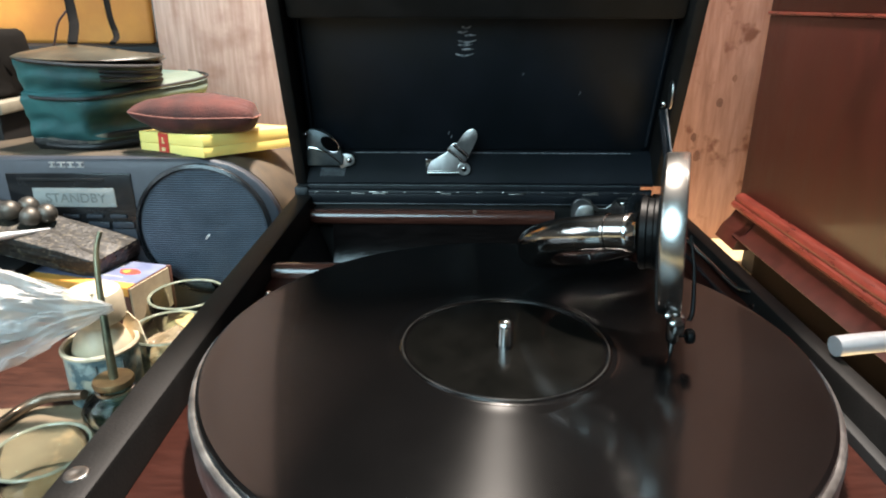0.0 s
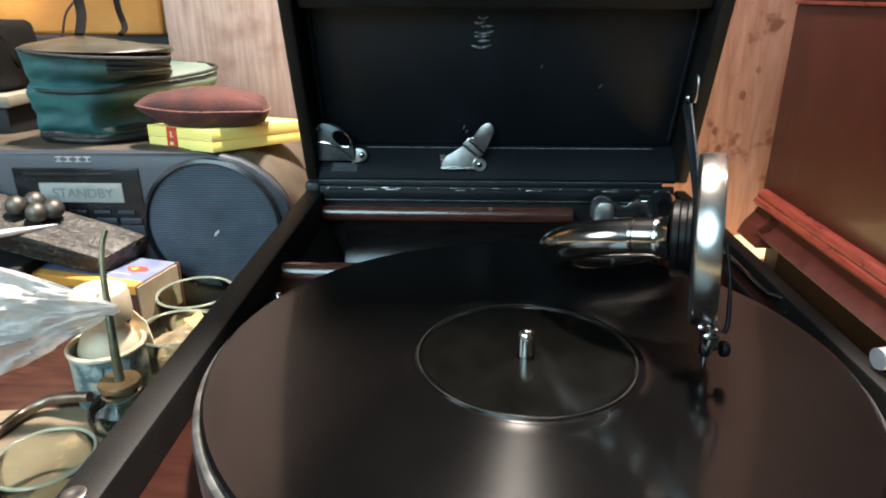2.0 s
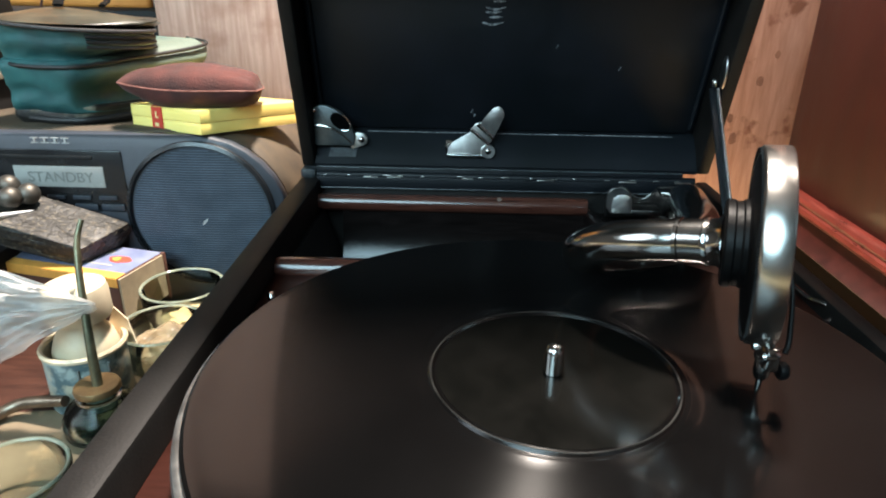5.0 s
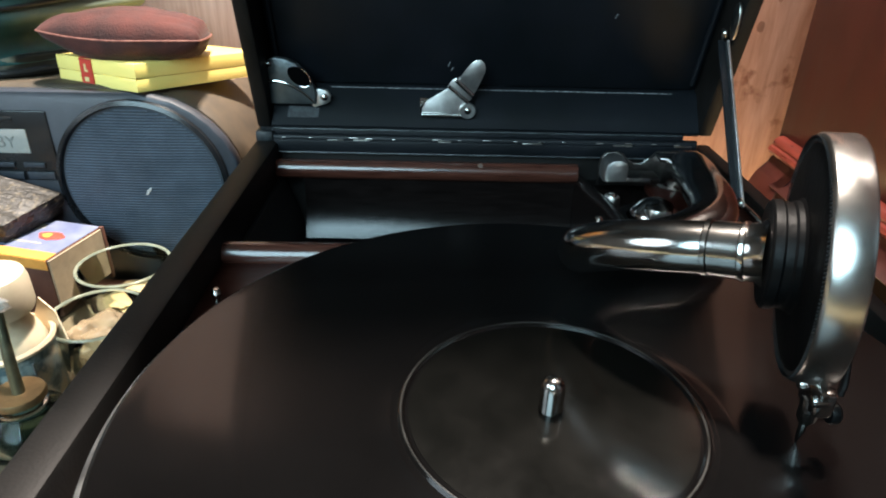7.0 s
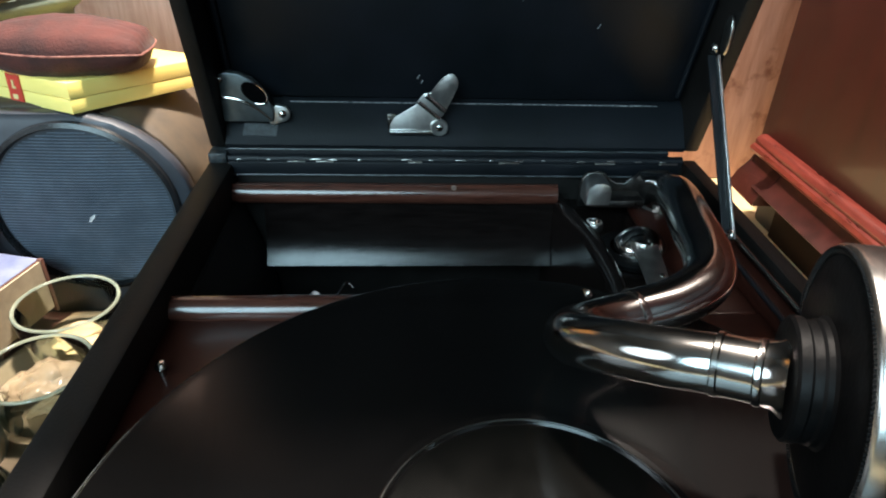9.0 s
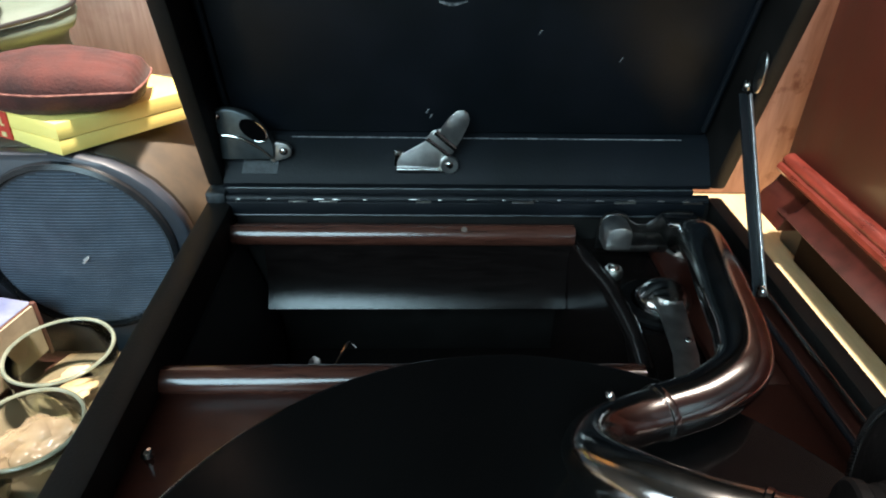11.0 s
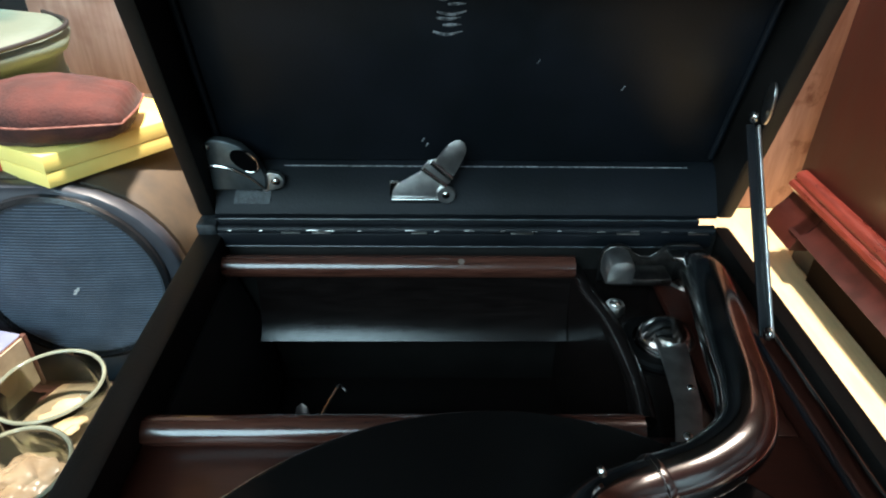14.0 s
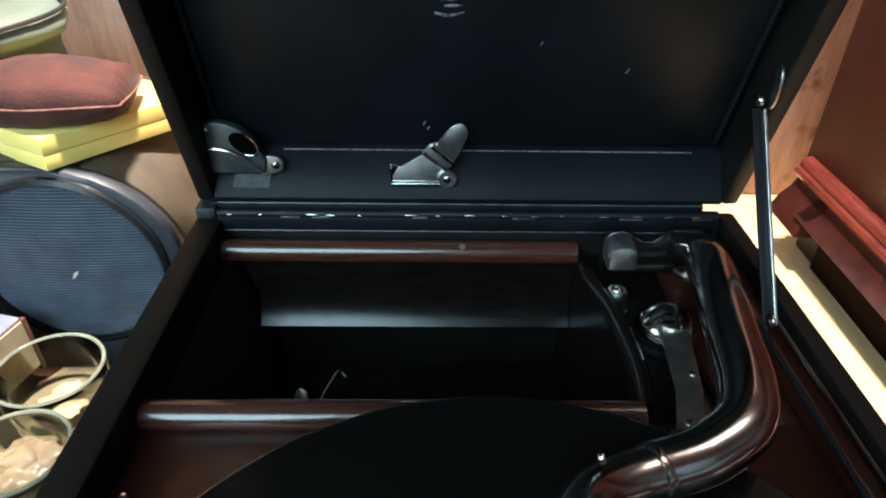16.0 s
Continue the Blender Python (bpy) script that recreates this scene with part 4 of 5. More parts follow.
tagged(part("lower_carton", box(-0.36, -0.252, 0.418, 0.462, TOP, 0.0362, 0.001), CARTON), "flat dark carton under the matchbox", "carton")

# tarry block with steel balls
TAR = mat("dark_gritty_resin", (0.024, 0.020, 0.015), 0.5, colour2=(0.007, 0.0062, 0.0055), scale=480, bump=1.0, bump_scale=420, contrast=(0.4, 0.6), wear=((0.085, 0.068, 0.044), 340, (0.54, 0.66)))
bm = box(-0.002, 0.135, -0.002, 0.0400, -0.0170, 0, 0.0010)
bmesh.ops.triangulate(bm, faces=bm.faces[:])
for _ in range(4):
    bmesh.ops.subdivide_edges(bm, edges=[e for e in bm.edges if e.calc_length() > 0.005], cuts=1, use_grid_fill=True)
bm.normal_update()
for v in bm.verts:
    layer = 0.0006 * math.sin(v.co.z * 2200 + 3 * noise.noise(v.co * 90)) if -0.016 < v.co.z < -0.001 else 0
    v.co += v.normal * (0.0009 * noise.noise(v.co * 170) + 0.0005 * noise.noise(v.co * 420) + layer)
BLOCKM = Matrix(((-0.9509, -0.3678, 0.3075, -0.2661), (-0.0408, -0.9232, -0.2335, 0.4645), (0.3067, -0.1111, 0.9225, 0.0870), (0, 0, 0, 1)))
bmesh.ops.transform(bm, matrix=BLOCKM, verts=bm.verts)
block = tagged(part("resin_block", bm, TAR, None, smooth=25), "dark gritty layered block lying on the matchbox", "block")
STEELBALL = mat("dull_steel", (0.125, 0.115, 0.10), 0.50, metal=0.8, colour2=(0.07, 0.064, 0.056), scale=90, bump=0.1)
for u, v in ((0.0775, 0.0169), (0.0738, 0.0060), (0.0622, 0.0180), (0.0585, 0.0085)):
    bm = bmesh.new()
    bmesh.ops.create_uvsphere(bm, u_segments=28, v_segments=18, radius=0.0073)
    ball = tagged(part("steel_ball", bm, STEELBALL, None, smooth=180), "dull grey steel ball resting on the dark block", "ball", group="balls on the block")
    ball.location = BLOCKM @ Vector((u, v, 0.0074))
tagged(part("lower_box", box(-0.46, -0.335, 0.405, 0.463, TOP, 0.0775, 0.002), BLACK), "black box propping up the gritty block", "box")
tagged(part("scriber", tube([(-0.3950, 0.3700, 0.1050, 0.0030), (-0.3420, 0.4200, 0.1030, 0.0028), (-0.3330, 0.4300, 0.1020, 0.0024), (-0.3190, 0.4480, 0.1005, 0.0006)], 14, 4), ALUMINIUM), "bright pointed metal scriber lying across the block", "tool")

# drinking glasses
CLEAR = glass("greenish_glass", (0.95, 0.985, 0.94))
RIMGLASS = mat("pale_green_glass_edge", (0.55, 0.60, 0.46), 0.10, colour2=(0.36, 0.42, 0.33), scale=70, Transmission_Weight=0.6)


def tumbler(x, y, r, h, label):
    t = thing("glass_tumbler", label, "glass", (x, y, TOP))
    prof = [(0, 0.0), (r * 0.80, 0.0), (r * 0.86, 0.0015), (r * 0.97, h * 0.6), (r, h - 0.0012), (r - 0.0006, h), (r - 0.0018, h), (r - 0.0024, h - 0.0012), (r * 0.97 - 0.0024, h * 0.6), (r * 0.84, 0.005), (r * 0.7, 0.004), (0, 0.004)]
    part("bowl", lathe(prof, None, 64), CLEAR, t, "clear glass bowl", 60)
    part("rim", lathe([(r - 0.0022, h - 0.0006), (r - 0.0018, h + 0.0002), (r - 0.0010, h + 0.0005), (r - 0.0003, h + 0.0002), (r, h - 0.0006)], None, 64), RIMGLASS, t, "thick pale green rim", 60)
    return t


WRAP = mat("clear_wrapper_film", (0.60, 0.49, 0.34), 0.2, colour2=(0.48, 0.36, 0.22), scale=60, bump=0.15, bump_scale=80, Alpha=0.55)
RAG = mat("tan_paper", (0.68, 0.50, 0.30), 0.6, colour2=(0.48, 0.32, 0.17), scale=50, bump=0.5, bump_scale=120)


def crumple(r, h, seed):
    bm = bmesh.new()
    bmesh.ops.create_icosphere(bm, subdivisions=4, radius=1)
    for v in bm.verts:
        q = v.co * 1.15 + Vector((seed, seed * 2, 0))
        cell = abs(noise.noise(q)) + 0.5 * abs(noise.noise(q * 2.3)) + 0.12 * abs(noise.noise(q * 5))
        k = 0.62 + 0.55 * cell
        v.co = Vector((v.co.x * r * k, v.co.y * r * k, (v.co.z * k + 1.0) * h / 2))
        d = math.hypot(v.co.x, v.co.y)
        if d > r:
            v.co.x, v.co.y = v.co.x * r / d, v.co.y * r / d
        v.co.z = max(0.0003, v.co.z)
    return bm


glass_a = tumbler(-0.2165, 0.4300, 0.0272, 0.0305, "clear glass tumbler with a pale green rim, nearly empty")
glass_b = tumbler(-0.2080, 0.3775, 0.0255, 0.0300, "clear glass tumbler stuffed with crumpled wrapping")
glass_c = tumbler(-0.2230, 0.2570, 0.0235, 0.0245, "low clear glass tumbler standing on beige card")
tagged(part("crumpled_wrapper", crumple(0.0205, 0.024, 3.3), WRAP, None, smooth=50), "crumpled clear and tan wrapper in the glass", "wrapper").location = (-0.2080, 0.3775, TOP + 0.0046)
tagged(part("crumpled_paper", crumple(0.0150, 0.0075, 8.1), RAG, None, smooth=20), "scrap of crumpled tan paper in the glass", "paper").location = (-0.2130, 0.4270, TOP + 0.0046)

# tin with bottle
TINLABEL = mat("faded_tin_label", (0.30, 0.37, 0.36), 0.4, colour2=(0.08, 0.13, 0.145), scale=110, contrast=(0.42, 0.56), wear=((0.46, 0.42, 0.32), 90, (0.5, 0.62)))
WHITE = mat("cream_plastic", (0.78, 0.68, 0.50), 0.4, colour2=(0.62, 0.51, 0.35), scale=40)
tin = thing("tin", "small tin with a worn blue-green picture label and white rim", "tin", (-0.2370, 0.3460, TOP))
part("body", lathe([(0, 0), (0.0205, 0), (0.0212, 0.001), (0.0212, 0.034), (0.0200, 0.034), (0.0200, 0.002), (0, 0.002)], None, 48), TINLABEL, tin)
part("rim", lathe([(0.0212, 0.0335), (0.0222, 0.0340), (0.0224, 0.0355), (0.0214, 0.0368), (0.0200, 0.0362), (0.0198, 0.0340)], None, 48), WHITE, tin, "cream painted rim")
for a in (-1.25, -0.55):
    bm = box(-0.0008, 0.0008, -0.0004, 0.0004, 0.002, 0.030)
    bmesh.ops.transform(bm, matrix=Matrix.Rotation(a, 4, "Z") @ Matrix.Translation((0.0214, 0, 0)), verts=bm.verts)
    part("label_line", bm, INK, tin)
bm = prism([(-0.013, 0), (0.013, 0), (0.006, 0.016), (-0.004, 0.022)], Matrix.Translation((0.006, 0.004, 0.022)) @ Matrix.Rotation(radians(78), 4, "X") @ Matrix.Rotation(radians(-20), 4, "Y"), 0.0008)
bottle = thing("white_bottle", "white plastic bottle with a rounded cap standing in the tin", "bottle", (-0.2370, 0.3480, TOP + 0.0025))
part("bottle_body", lathe([(0, 0), (0.0165, 0), (0.0172, 0.002), (0.0172, 0.030), (0.0150, 0.037), (0.0105, 0.044), (0.0098, 0.052)], None, 40), WHITE, bottle)
part("cap", lathe([(0.0145, 0.048), (0.0162, 0.0485), (0.0168, 0.051), (0.0166, 0.0630), (0.0155, 0.0668), (0.0115, 0.0688), (0, 0.0695)], None, 40), WHITE, bottle, "cream rounded cap")
tagged(part("folded_paper", bm, WHITE), "folded cream paper scrap in the tin", "paper").location = (-0.2370, 0.3460, TOP)
bpy.data.objects["folded_paper"].location = (-0.2300, 0.3560, TOP + 0.004)

# oil bottle with spout
BRASS = mat("dull_brass", (0.30, 0.20, 0.10), 0.4, metal=0.8, colour2=(0.20, 0.13, 0.07), scale=120, bump=0.2)
GREENBRASS = mat("tarnished_spout", (0.17, 0.16, 0.10), 0.35, metal=0.7, colour2=(0.10, 0.10, 0.065), scale=120)
SMOKE = glass("grey_glass", (0.72, 0.78, 0.76), 0.05)
oil = thing("oil_bottle", "small glass oil bottle with a brass cap and bent spout", "oil bottle", (-0.2155, 0.3165, TOP + 0.0013))
part("body", lathe([(0, 0), (0.0165, 0), (0.0190, 0.002), (0.0195, 0.009), (0.0170, 0.0145), (0.0115, 0.0180), (0.0098, 0.0205), (0.0098, 0.0235), (0.0080, 0.0235), (0.0080, 0.0205), (0.0155, 0.013), (0.0178, 0.009), (0.0170, 0.003), (0, 0.002)], None, 48), SMOKE, oil, "", 60)
part("neck_ring", lathe([(0.0098, 0.0195), (0.0108, 0.0200), (0.0108, 0.0215), (0.0099, 0.0220)], None, 32), NICKEL, oil)
part("cap", lathe([(0, 0.0236), (0.0098, 0.0236), (0.0112, 0.0242), (0.0114, 0.0262), (0.0108, 0.0275), (0.0040, 0.0272), (0, 0.0278)], None, 40), BRASS, oil)
part("spout", tube([(0.0005, 0.0, 0.0265, 0.0027), (-0.0015, 0.004, 0.045, 0.0024), (-0.006, 0.014, 0.075, 0.0019), (-0.0082, 0.020, 0.090, 0.0017), (-0.0095, 0.0255, 0.0985, 0.0015), (-0.0085, 0.0300, 0.1060, 0.0014)], 14, 6), GREENBRASS, oil, "bent greenish brass spout")

# bent pipe
tagged(part("bent_pipe", tube([(-0.2960, 0.262, 0.0310, 0.0032), (-0.2810, 0.2950, 0.0312, 0.0032), (-0.2760, 0.3150, 0.0318, 0.0032), (-0.2660, 0.3235, 0.0350, 0.0032), (-0.2520, 0.3225, 0.0385, 0.0032), (-0.2365, 0.3195, 0.0415, 0.0030)], 16, 6), mat("brown_tarnished_steel", (0.26, 0.21, 0.16), 0.34, metal=0.9, colour2=(0.15, 0.115, 0.085), scale=90, bump=0.1)), "bent brown tarnished metal tube leaning on the oil bottle", "tube")


# plastic bag
def film(rows, seed):
    """A crumpled two-sided film over a bent sheet given by edge curves."""
    bm = bmesh.new()
    n = 44
    a, b = rows
    grid = []
    for i in range(n + 1):
        u = i / n
        pa, pb = a[0].lerp(a[1], u) if len(a) == 2 else a[0] * (1 - u) ** 2 + a[1] * 2 * u * (1 - u) + a[2] * u * u, b[0] * (1 - u) ** 2 + b[1] * 2 * u * (1 - u) + b[2] * u * u
        row = []
        for j in range(n + 1):
            v = j / n
            p = pa.lerp(pb, v)
            q = Vector((u * 3 + seed, v * 4, seed))
            fold = abs(noise.noise(q)) * 0.012 + abs(noise.noise(q * 2.6)) * 0.008 + abs(noise.noise(q * 6)) * 0.0042
            p = p + Vector((0.15, -0.75, 0.62)) * (fold + 0.010 * math.sin(math.pi * v)) * (0.25 + 0.75 * math.sin(math.pi * min(1, u * 1.02)))
            p.z = max(p.z, TOP + 0.001)
            row.append(bm.verts.new(p))
        grid.append(row)
    for i in range(n):
        for j in range(n):
            bm.faces.new((grid[i][j], grid[i + 1][j], grid[i + 1][j + 1], grid[i][j + 1]))
    bmesh.ops.solidify(bm, geom=bm.faces[:], thickness=0.0006)
    return bm


FILM = mat("clear_plastic_film", (0.88, 0.85, 0.82), 0.2, colour2=(0.72, 0.69, 0.66), scale=40, bump=0.3, bump_scale=90, Alpha=0.58, rough_var=0.08)
top_edge = [Vector((-0.350, 0.360, 0.112)), Vector((-0.265, 0.325, 0.121)), Vector((-0.2130, 0.3270, 0.0960))]
low_edge = [Vector((-0.350, 0.300, 0.030)), Vector((-0.285, 0.325, 0.045)), Vector((-0.2130, 0.3270, 0.0930))]
tagged(part("plastic_bag", film((top_edge, low_edge), 2.0), FILM, None, smooth=80), "crumpled clear plastic bag lying on the board", "bag")

# ---- lid fittings ----
def upright(y):
    return Matrix(((1, 0, 0, 0), (0, 0, 1, y), (0, 1, 0, 0), (0, 0, 0, 1)))


def fitting(points, x=-0.012, z=0.140):
    return [(x + a * 0.95, z - 0.0018 + b * 0.93) for a, b in points]


FRONTAL = Matrix(((1, 0, 0, 0), (0, 0, -1, 0), (0, 1, 0, 0), (0, 0, 0, 1)))
clip = part("lid_clip", prism(fitting([(-0.0300, -0.0036), (-0.0045, -0.0036), (0.0010, -0.0030), (-0.0004, 0.0035), (-0.0100, 0.0138), (-0.0128, 0.0148), (-0.0262, 0.0062), (-0.0296, 0.0010)]), upright(0.4868), 0.0012, 0.0003), SATIN, lid, "nickel lid clip")
part("clip_flange", prism(fitting([(-0.0312, -0.0040), (-0.0262, -0.0040), (-0.0262, 0.0074), (-0.0312, 0.0074)]), upright(0.4884), 0.0010, 0.0002), NICKEL, clip)
part("clip_fold", tube([(-0.0405, 0.4864, 0.1350, 0.0015), (-0.0160, 0.4864, 0.1350, 0.0015)], 12, 1), NICKEL, clip)
part("clip_band", prism(fitting([(-0.0136, 0.0160), (-0.0098, 0.0210), (-0.0050, 0.0222), (0.0045, 0.0128), (0.0016, 0.0072), (-0.0012, 0.0052)]), upright(0.4858), 0.0012, 0.0003), SATIN, clip)
part("clip_fold", tube([(-0.0242, 0.4856, 0.1533, 0.0013), (-0.0120, 0.4856, 0.1434, 0.0013)], 12, 1), NICKEL, clip)
part("clip_fold", tube([(-0.0200, 0.4852, 0.1574, 0.0016), (-0.0092, 0.4852, 0.1480, 0.0016)], 12, 1), NICKEL, clip)
part("clip_tongue", prism(fitting([(-0.0062, 0.0205), (-0.0046, 0.0236), (-0.0012, 0.0286), (0.0016, 0.0318), (0.0042, 0.0334), (0.0070, 0.0336), (0.0092, 0.0318), (0.0103, 0.0288), (0.0100, 0.0255), (0.0078, 0.0205), (0.0060, 0.0165), (0.0044, 0.0130)]), upright(0.4846), 0.0011, 0.0003), SATIN, clip, "rounded rubbed tongue")
part("clip_eye", lathe([(0.0022, 0.0012), (0.0046, 0.0012), (0.0050, 0.0006), (0.0050, -0.0004), (0.0022, -0.0004)], Matrix.Translation((-0.0120, 0.4862, 0.1382)) @ FRONTAL, 28), SATIN, clip)
part("screw", screw(0.0025, Matrix.Translation((-0.0120, 0.4856, 0.1382)) @ FRONTAL), NICKEL, clip)
part("clip_foot", box(-0.030, -0.014, 0.4876, 0.4925, 0.1355, 0.1400), LEATHER, clip)

ENAMEL = mat("grey_black_enamel", (0.11, 0.125, 0.13), 0.34, metal=0.6, colour2=(0.065, 0.075, 0.08), scale=70, bump=0.25, bump_scale=700)
plate = [(-0.1335, 0.1400), (-0.1335, 0.1665), (-0.1290, 0.1680), (-0.1230, 0.1672), (-0.1165, 0.1645), (-0.1112, 0.1592), (-0.1075, 0.1530), (-0.1050, 0.1470), (-0.1062, 0.1400)]
holder = part("needle_pocket", prism(plate, upright(0.4865), 0.0065, 0.001), ENAMEL, lid, "dark corner needle pocket with an oval hole")


def oval(a, k=1.0):
    c, d = 0.0076 * k * math.cos(a), 0.0048 * k * math.sin(a)
    return -0.1148 + c * 0.80 + d * 0.60, 0.1570 - c * 0.60 + d * 0.80


part("hole", prism([oval(k * math.tau / 28) for k in range(28)], upright(0.4858), 0.002), mat("pocket_depth", (0.0015, 0.0015, 0.0018), 0.9, scale=60, Specular_IOR_Level=0.02), holder)
part("hole_edge", tube([(*[(q[0], 0.4858, q[1]) for q in [oval(-1.1 + k * 0.35, 1.05)]][0], 0.00055) for k in range(9)], 8, 4), NICKEL, holder, "bright worn edge")
part("pocket_lip", tube([(-0.1330, 0.4856, 0.1542, 0.0009), (-0.1270, 0.4856, 0.1540, 0.0009), (-0.1200, 0.4856, 0.1518, 0.0008), (-0.1130, 0.4856, 0.1475, 0.0007), (-0.1072, 0.4858, 0.1420, 0.0006)], 8, 6), NICKEL, holder, "bright worn edge")
part("pocket_ear", prism([(-0.1085, 0.1385), (-0.1062, 0.1475), (-0.1040, 0.1490), (-0.0990, 0.1480), (-0.0968, 0.1450), (-0.0972, 0.1412), (-0.1000, 0.1395), (-0.1035, 0.1392), (-0.1070, 0.1372)], upright(0.4890), 0.0035, 0.0004), SATIN, holder)
part("screw", screw(0.0024, Matrix.Translation((-0.1008, 0.4886, 0.1440)) @ FRONTAL), NICKEL, holder)
part("screw", screw(0.0018, Matrix.Translation((-0.1325, 0.4862, 0.1640)) @ FRONTAL), NICKEL, holder)
SCUFFED = mat("scuffed_grey_leathercloth", (0.030, 0.036, 0.040), 0.5, colour2=(0.008, 0.010, 0.012), scale=260, bump=0.6, bump_scale=800, contrast=(0.4, 0.6))
lid_part("scuffed_patch", prism([(-0.1240, 0.0070), (-0.1050, 0.0070), (-0.1042, 0.0140), (-0.1230, 0.0146)], Matrix(((1, 0, 0, 0), (0, 0.545, -0.838, 0.0), (0, 0.838, 0.545, 0.0), (0, 0, 0, 1))) @ pose(0, 0.0, -0.0027), 0.0005), SCUFFED, lid, "scuffed grey patch")
part("hinge_end", box(-0.1420, -0.1312, 0.4742, 0.4868, 0.1192, 0.1262, 0.0018), SCUFFED, hinge, "scuffed hinge corner")

# rubbed emblem and small marks on the lining
FADED = mat("rubbed_gilt_print", (0.24, 0.25, 0.26), 0.5, colour2=(0.04, 0.045, 0.05), scale=400, contrast=(0.4, 0.6))
for k in range(7):
    u = 0.1145 - 0.0033 * k - 0.001 * noise.noise(Vector((k * 2.3, 1, 0)))
    w0 = 0.0062 * (0.5 + 0.9 * abs(noise.noise(Vector((k * 3.1, 5, 0)))))
    off = -0.012 + 0.006 * noise.noise(Vector((k * 1.7, 0, 0)))
    lid_part("emblem_stroke", tube([(off - w0, u + 0.0006, 0.02615, 0.0006), (off, u - 0.0008 + 0.0008 * (k % 3), 0.02615, 0.0008), (off + w0 * 1.1, u + 0.0010, 0.02615, 0.0003)], 6, 4, squash=0.25), FADED, lid)
for x, u in ((0.073, 0.0655), (-0.024, 0.032), (-0.022, 0.0285), (0.03, 0.08)):
    lid_part("scuff", tube([(x - 0.0006, u - 0.0012, 0.0261, 0.0005), (x + 0.0006, u + 0.0014, 0.0261, 0.0004)], 6, 1, squash=0.3), FADED, lid)
lid_part("fold_wear", tube([(-0.098, 0.0168, 0.0222, 0.0004), (0.0, 0.0168, 0.0222, 0.0004), (0.118, 0.0168, 0.0222, 0.0004)], 6, 4), FADED, lid)

# ---- tonearm bracket, pivot and brake ----
bracket = part("arm_bracket", prism([(0.0680, 0.1000), (0.0680, 0.1130), (0.0688, 0.1180), (0.0715, 0.1212), (0.0770, 0.1222), (0.0820, 0.1205), (0.0845, 0.1160), (0.0890, 0.1132), (0.0945, 0.1130), (0.0985, 0.1165), (0.1010, 0.1212), (0.1030, 0.1225), (0.1175, 0.1225), (0.1195, 0.1195), (0.1200, 0.1000)], upright(0.4620), 0.0030, 0.0008), DARKNICKEL, gramophone, "shaped nickel tonearm bracket")
lug = [(0.0682, 0.1080), (0.0680, 0.1140), (0.0690, 0.1185), (0.0718, 0.1212), (0.0768, 0.1218), (0.0808, 0.1200), (0.0820, 0.1165), (0.0820, 0.1080)]
part("lug", prism(lug, upright(0.4470), 0.0155, 0.0018), SATIN, bracket, "rounded bright lug")
part("lip", box(0.1005, 0.1188, 0.4510, 0.4625, 0.1196, 0.1222, 0.0008), NICKEL, bracket, "bright bracket lip")
part("bridge", box(0.0700, 0.1020, 0.4480, 0.4625, 0.1060, 0.1110, 0.002), DARKNICKEL, bracket)
part("ear", lathe([(0.0, 0.0024), (0.0042, 0.0020), (0.0050, 0.0004), (0.0050, -0.004)], pose(0.0715, 0.4380, 0.1015), 24), DULLNICKEL, bracket)
part("screw", screw(0.0032, pose(0.0715, 0.4380, 0.1035)), NICKEL, bracket)
part("arm_seat", lathe([(0.0134, 0.0), (0.0150, 0.0005), (0.0150, 0.0035), (0.0134, 0.0045)], pose(0.1165, 0.4605, 0.1000), 32), DULLNICKEL, arm)
pivot = part("pivot_dome", lathe([(0.0, 0.0090), (0.0035, 0.0088), (0.0085, 0.0066), (0.0120, 0.0030), (0.0134, 0.0010), (0.0134, -0.006)], pose(0.0885, 0.4110, 0.1045), 32), NICKEL, gramophone, "domed nickel pivot")
part("pivot_ring", lathe([(0.0130, 0.0), (0.0180, 0.0), (0.0195, 0.0012), (0.0195, 0.003), (0.0180, 0.0042), (0.0130, 0.0042)], pose(0.0865, 0.4115, 0.0985), 40), RUBBER, pivot)
lever = [(0.0940, 0.4060), (0.0800, 0.4040), (0.0790, 0.3850), (0.0770, 0.3660), (0.0725, 0.3500), (0.0690, 0.3400), (0.0790, 0.3370), (0.0820, 0.3480), (0.0870, 0.3640), (0.0905, 0.3850)]
brake = part("brake_lever", prism(lever, pose(0, 0, 0.1090), 0.0014, 0.0004), SATIN, gramophone, "thin nickel brake lever")
part("lever_hub", lathe([(0.0, 0.0022), (0.0060, 0.0020), (0.0078, 0.0010), (0.0080, -0.001)], pose(0.0885, 0.4075, 0.1100), 28), NICKEL, brake)
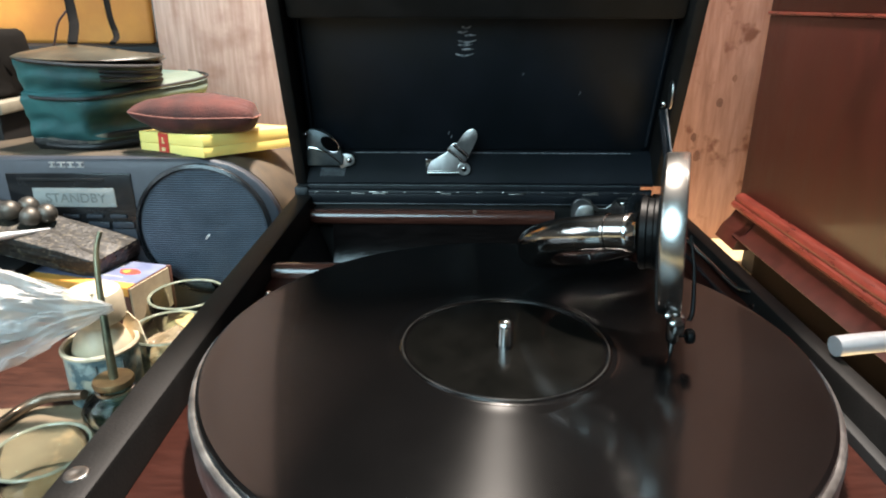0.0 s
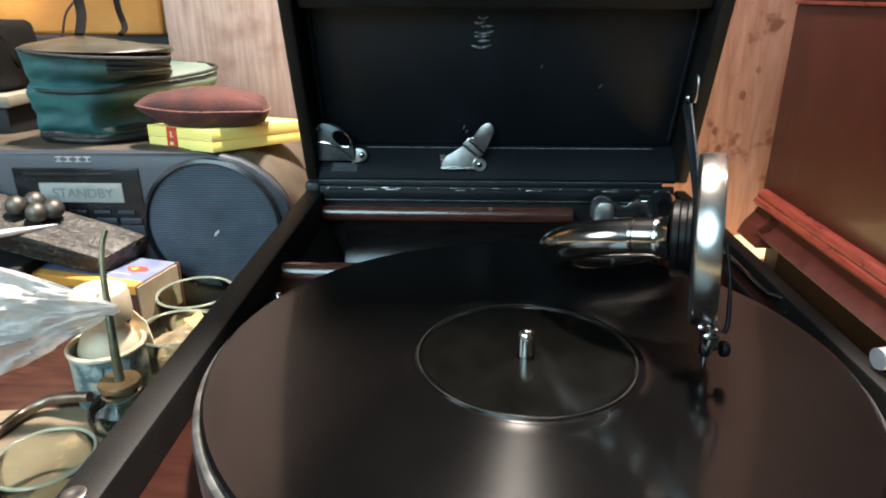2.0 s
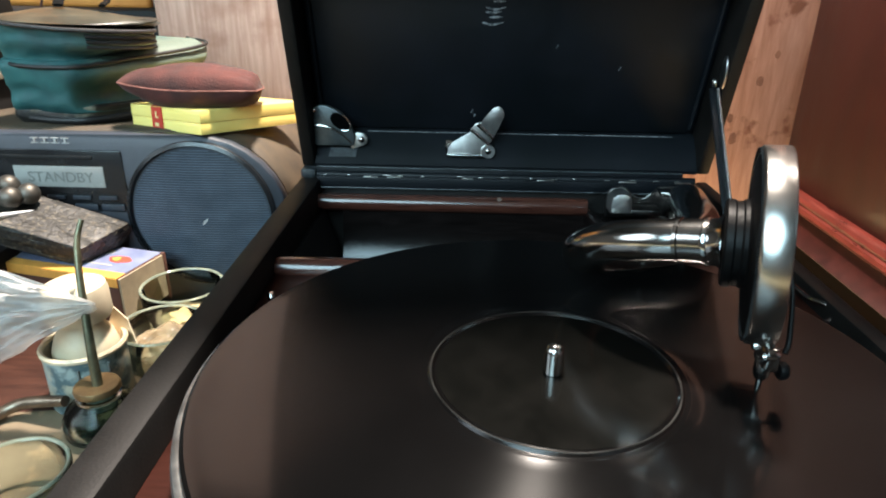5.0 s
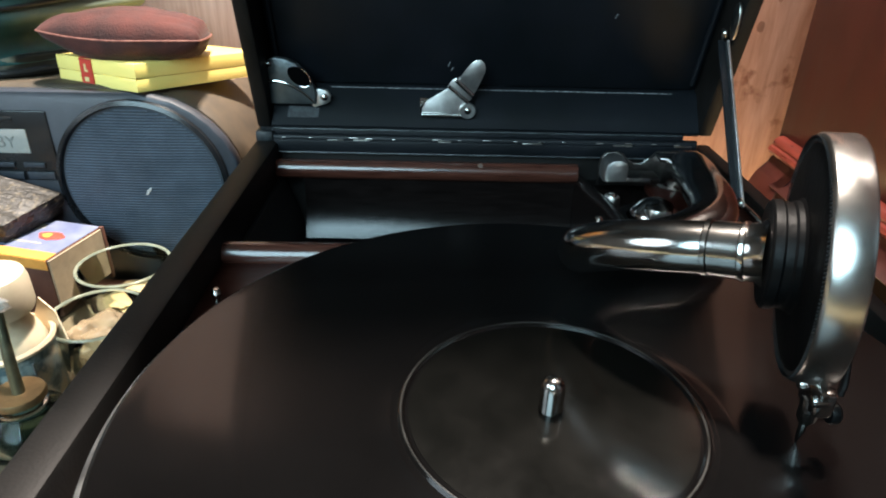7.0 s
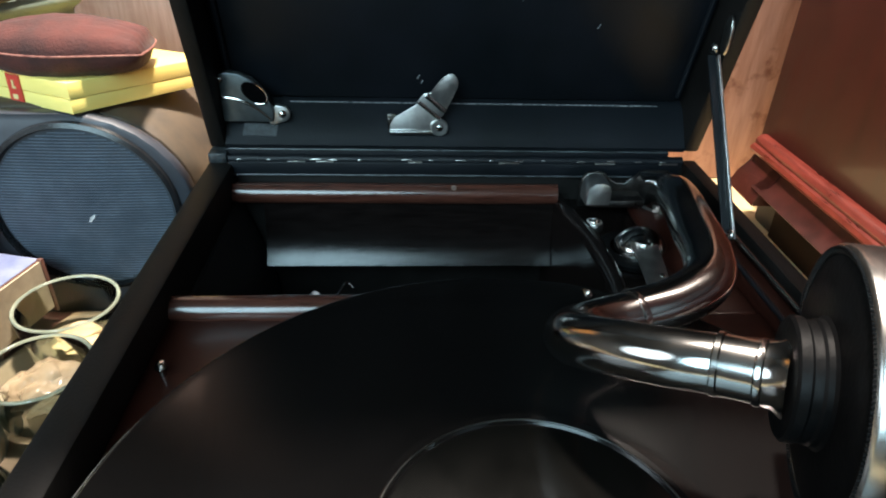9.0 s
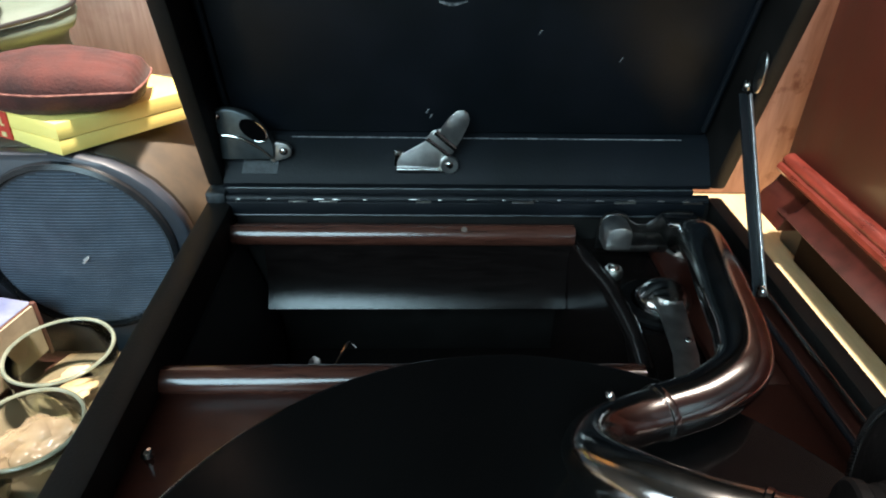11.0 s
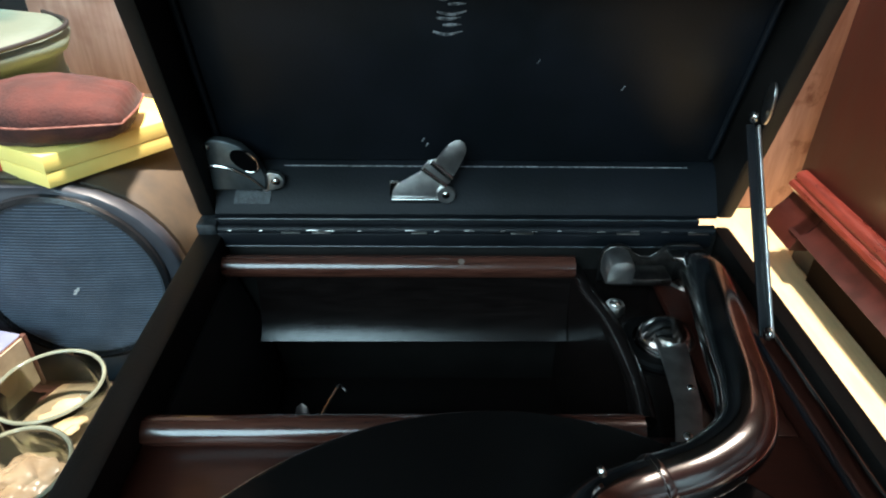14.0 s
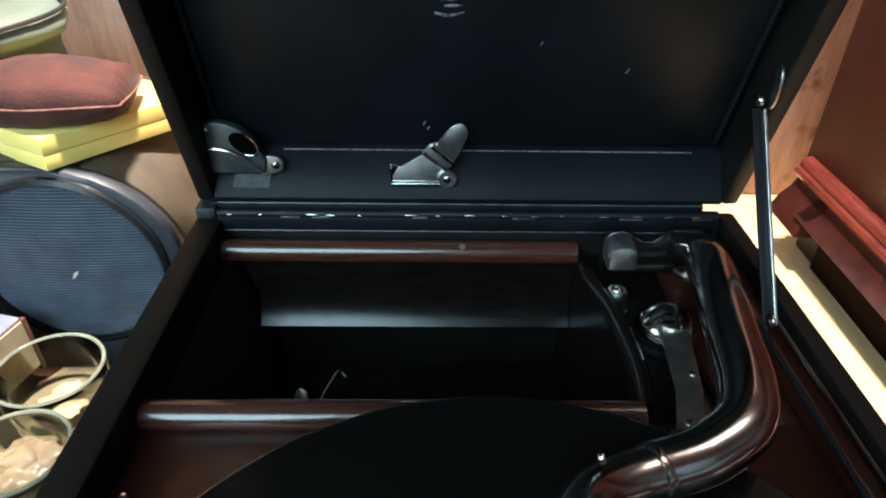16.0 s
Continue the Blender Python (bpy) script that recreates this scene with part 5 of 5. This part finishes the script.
part("rivet", screw(0.0017, pose(0.0860, 0.3735, 0.1104)), NICKEL, brake)
part("rivet", screw(0.0022, pose(0.0765, 0.3480, 0.1104)), NICKEL, brake)
part("brake_lug", box(0.0665, 0.0712, 0.3345, 0.3420, 0.1035, 0.1150, 0.0008), NICKEL, brake)
part("brake_lug", box(0.0760, 0.0805, 0.3310, 0.3370, 0.1035, 0.1130, 0.0008), NICKEL, brake)
part("brake_support", tube([(0.0860, 0.3735, 0.0980, 0.002), (0.0860, 0.3735, 0.1095, 0.002)], 12, 1), DULLNICKEL, brake)

# spring clip in the chamber, on the back of the rail
part("spring_clip", prism([(-0.0030, 0), (0.0030, 0), (0.0034, 0.016), (0.0016, 0.0185), (-0.0016, 0.0185), (-0.0034, 0.016)], Matrix.Translation((-0.0745, 0.3635, 0.0880)) @ Matrix.Rotation(radians(-35), 4, "Z") @ Matrix.Rotation(radians(66), 4, "X"), 0.0008, 0.0002), DARKNICKEL, gramophone, "small bent spring clip")
part("spring_wire", tube([(-0.0665, 0.3620, 0.0900, 0.0007), (-0.0650, 0.3700, 0.0955, 0.0007), (-0.0620, 0.3800, 0.0970, 0.0007), (-0.0590, 0.3860, 0.0985, 0.0007), (-0.0560, 0.3855, 0.0960, 0.0007)], 8, 6), NICKEL, gramophone)

# winding crank handle across the rim
part("crank_handle", tube([(0.1372, 0.2335, 0.1257, 0.0043), (0.1600, 0.2372, 0.1262, 0.0043), (0.2300, 0.2480, 0.1270, 0.0043)], 20, 4), ALUMINIUM, gramophone, "bright metal winding handle")
part("rail_mark", lathe([(0, 0.0), (0.0017, 0.0)], Matrix.Translation((-0.0040, 0.4642, 0.1105)) @ Matrix.Rotation(radians(35), 4, "X"), 12), mat("filled_nail_mark", (0.16, 0.12, 0.10), 0.5), gramophone)
# stylus bar behind the sound box
part("spring_bar", tube([(0.0690, 0.2260, 0.1760, 0.0007), (0.0695, 0.2190, 0.1640, 0.0007), (0.0690, 0.2140, 0.1510, 0.0009), (0.0675, 0.2120, 0.1475, 0.0009)], 8, 6), RUBBER, sound)
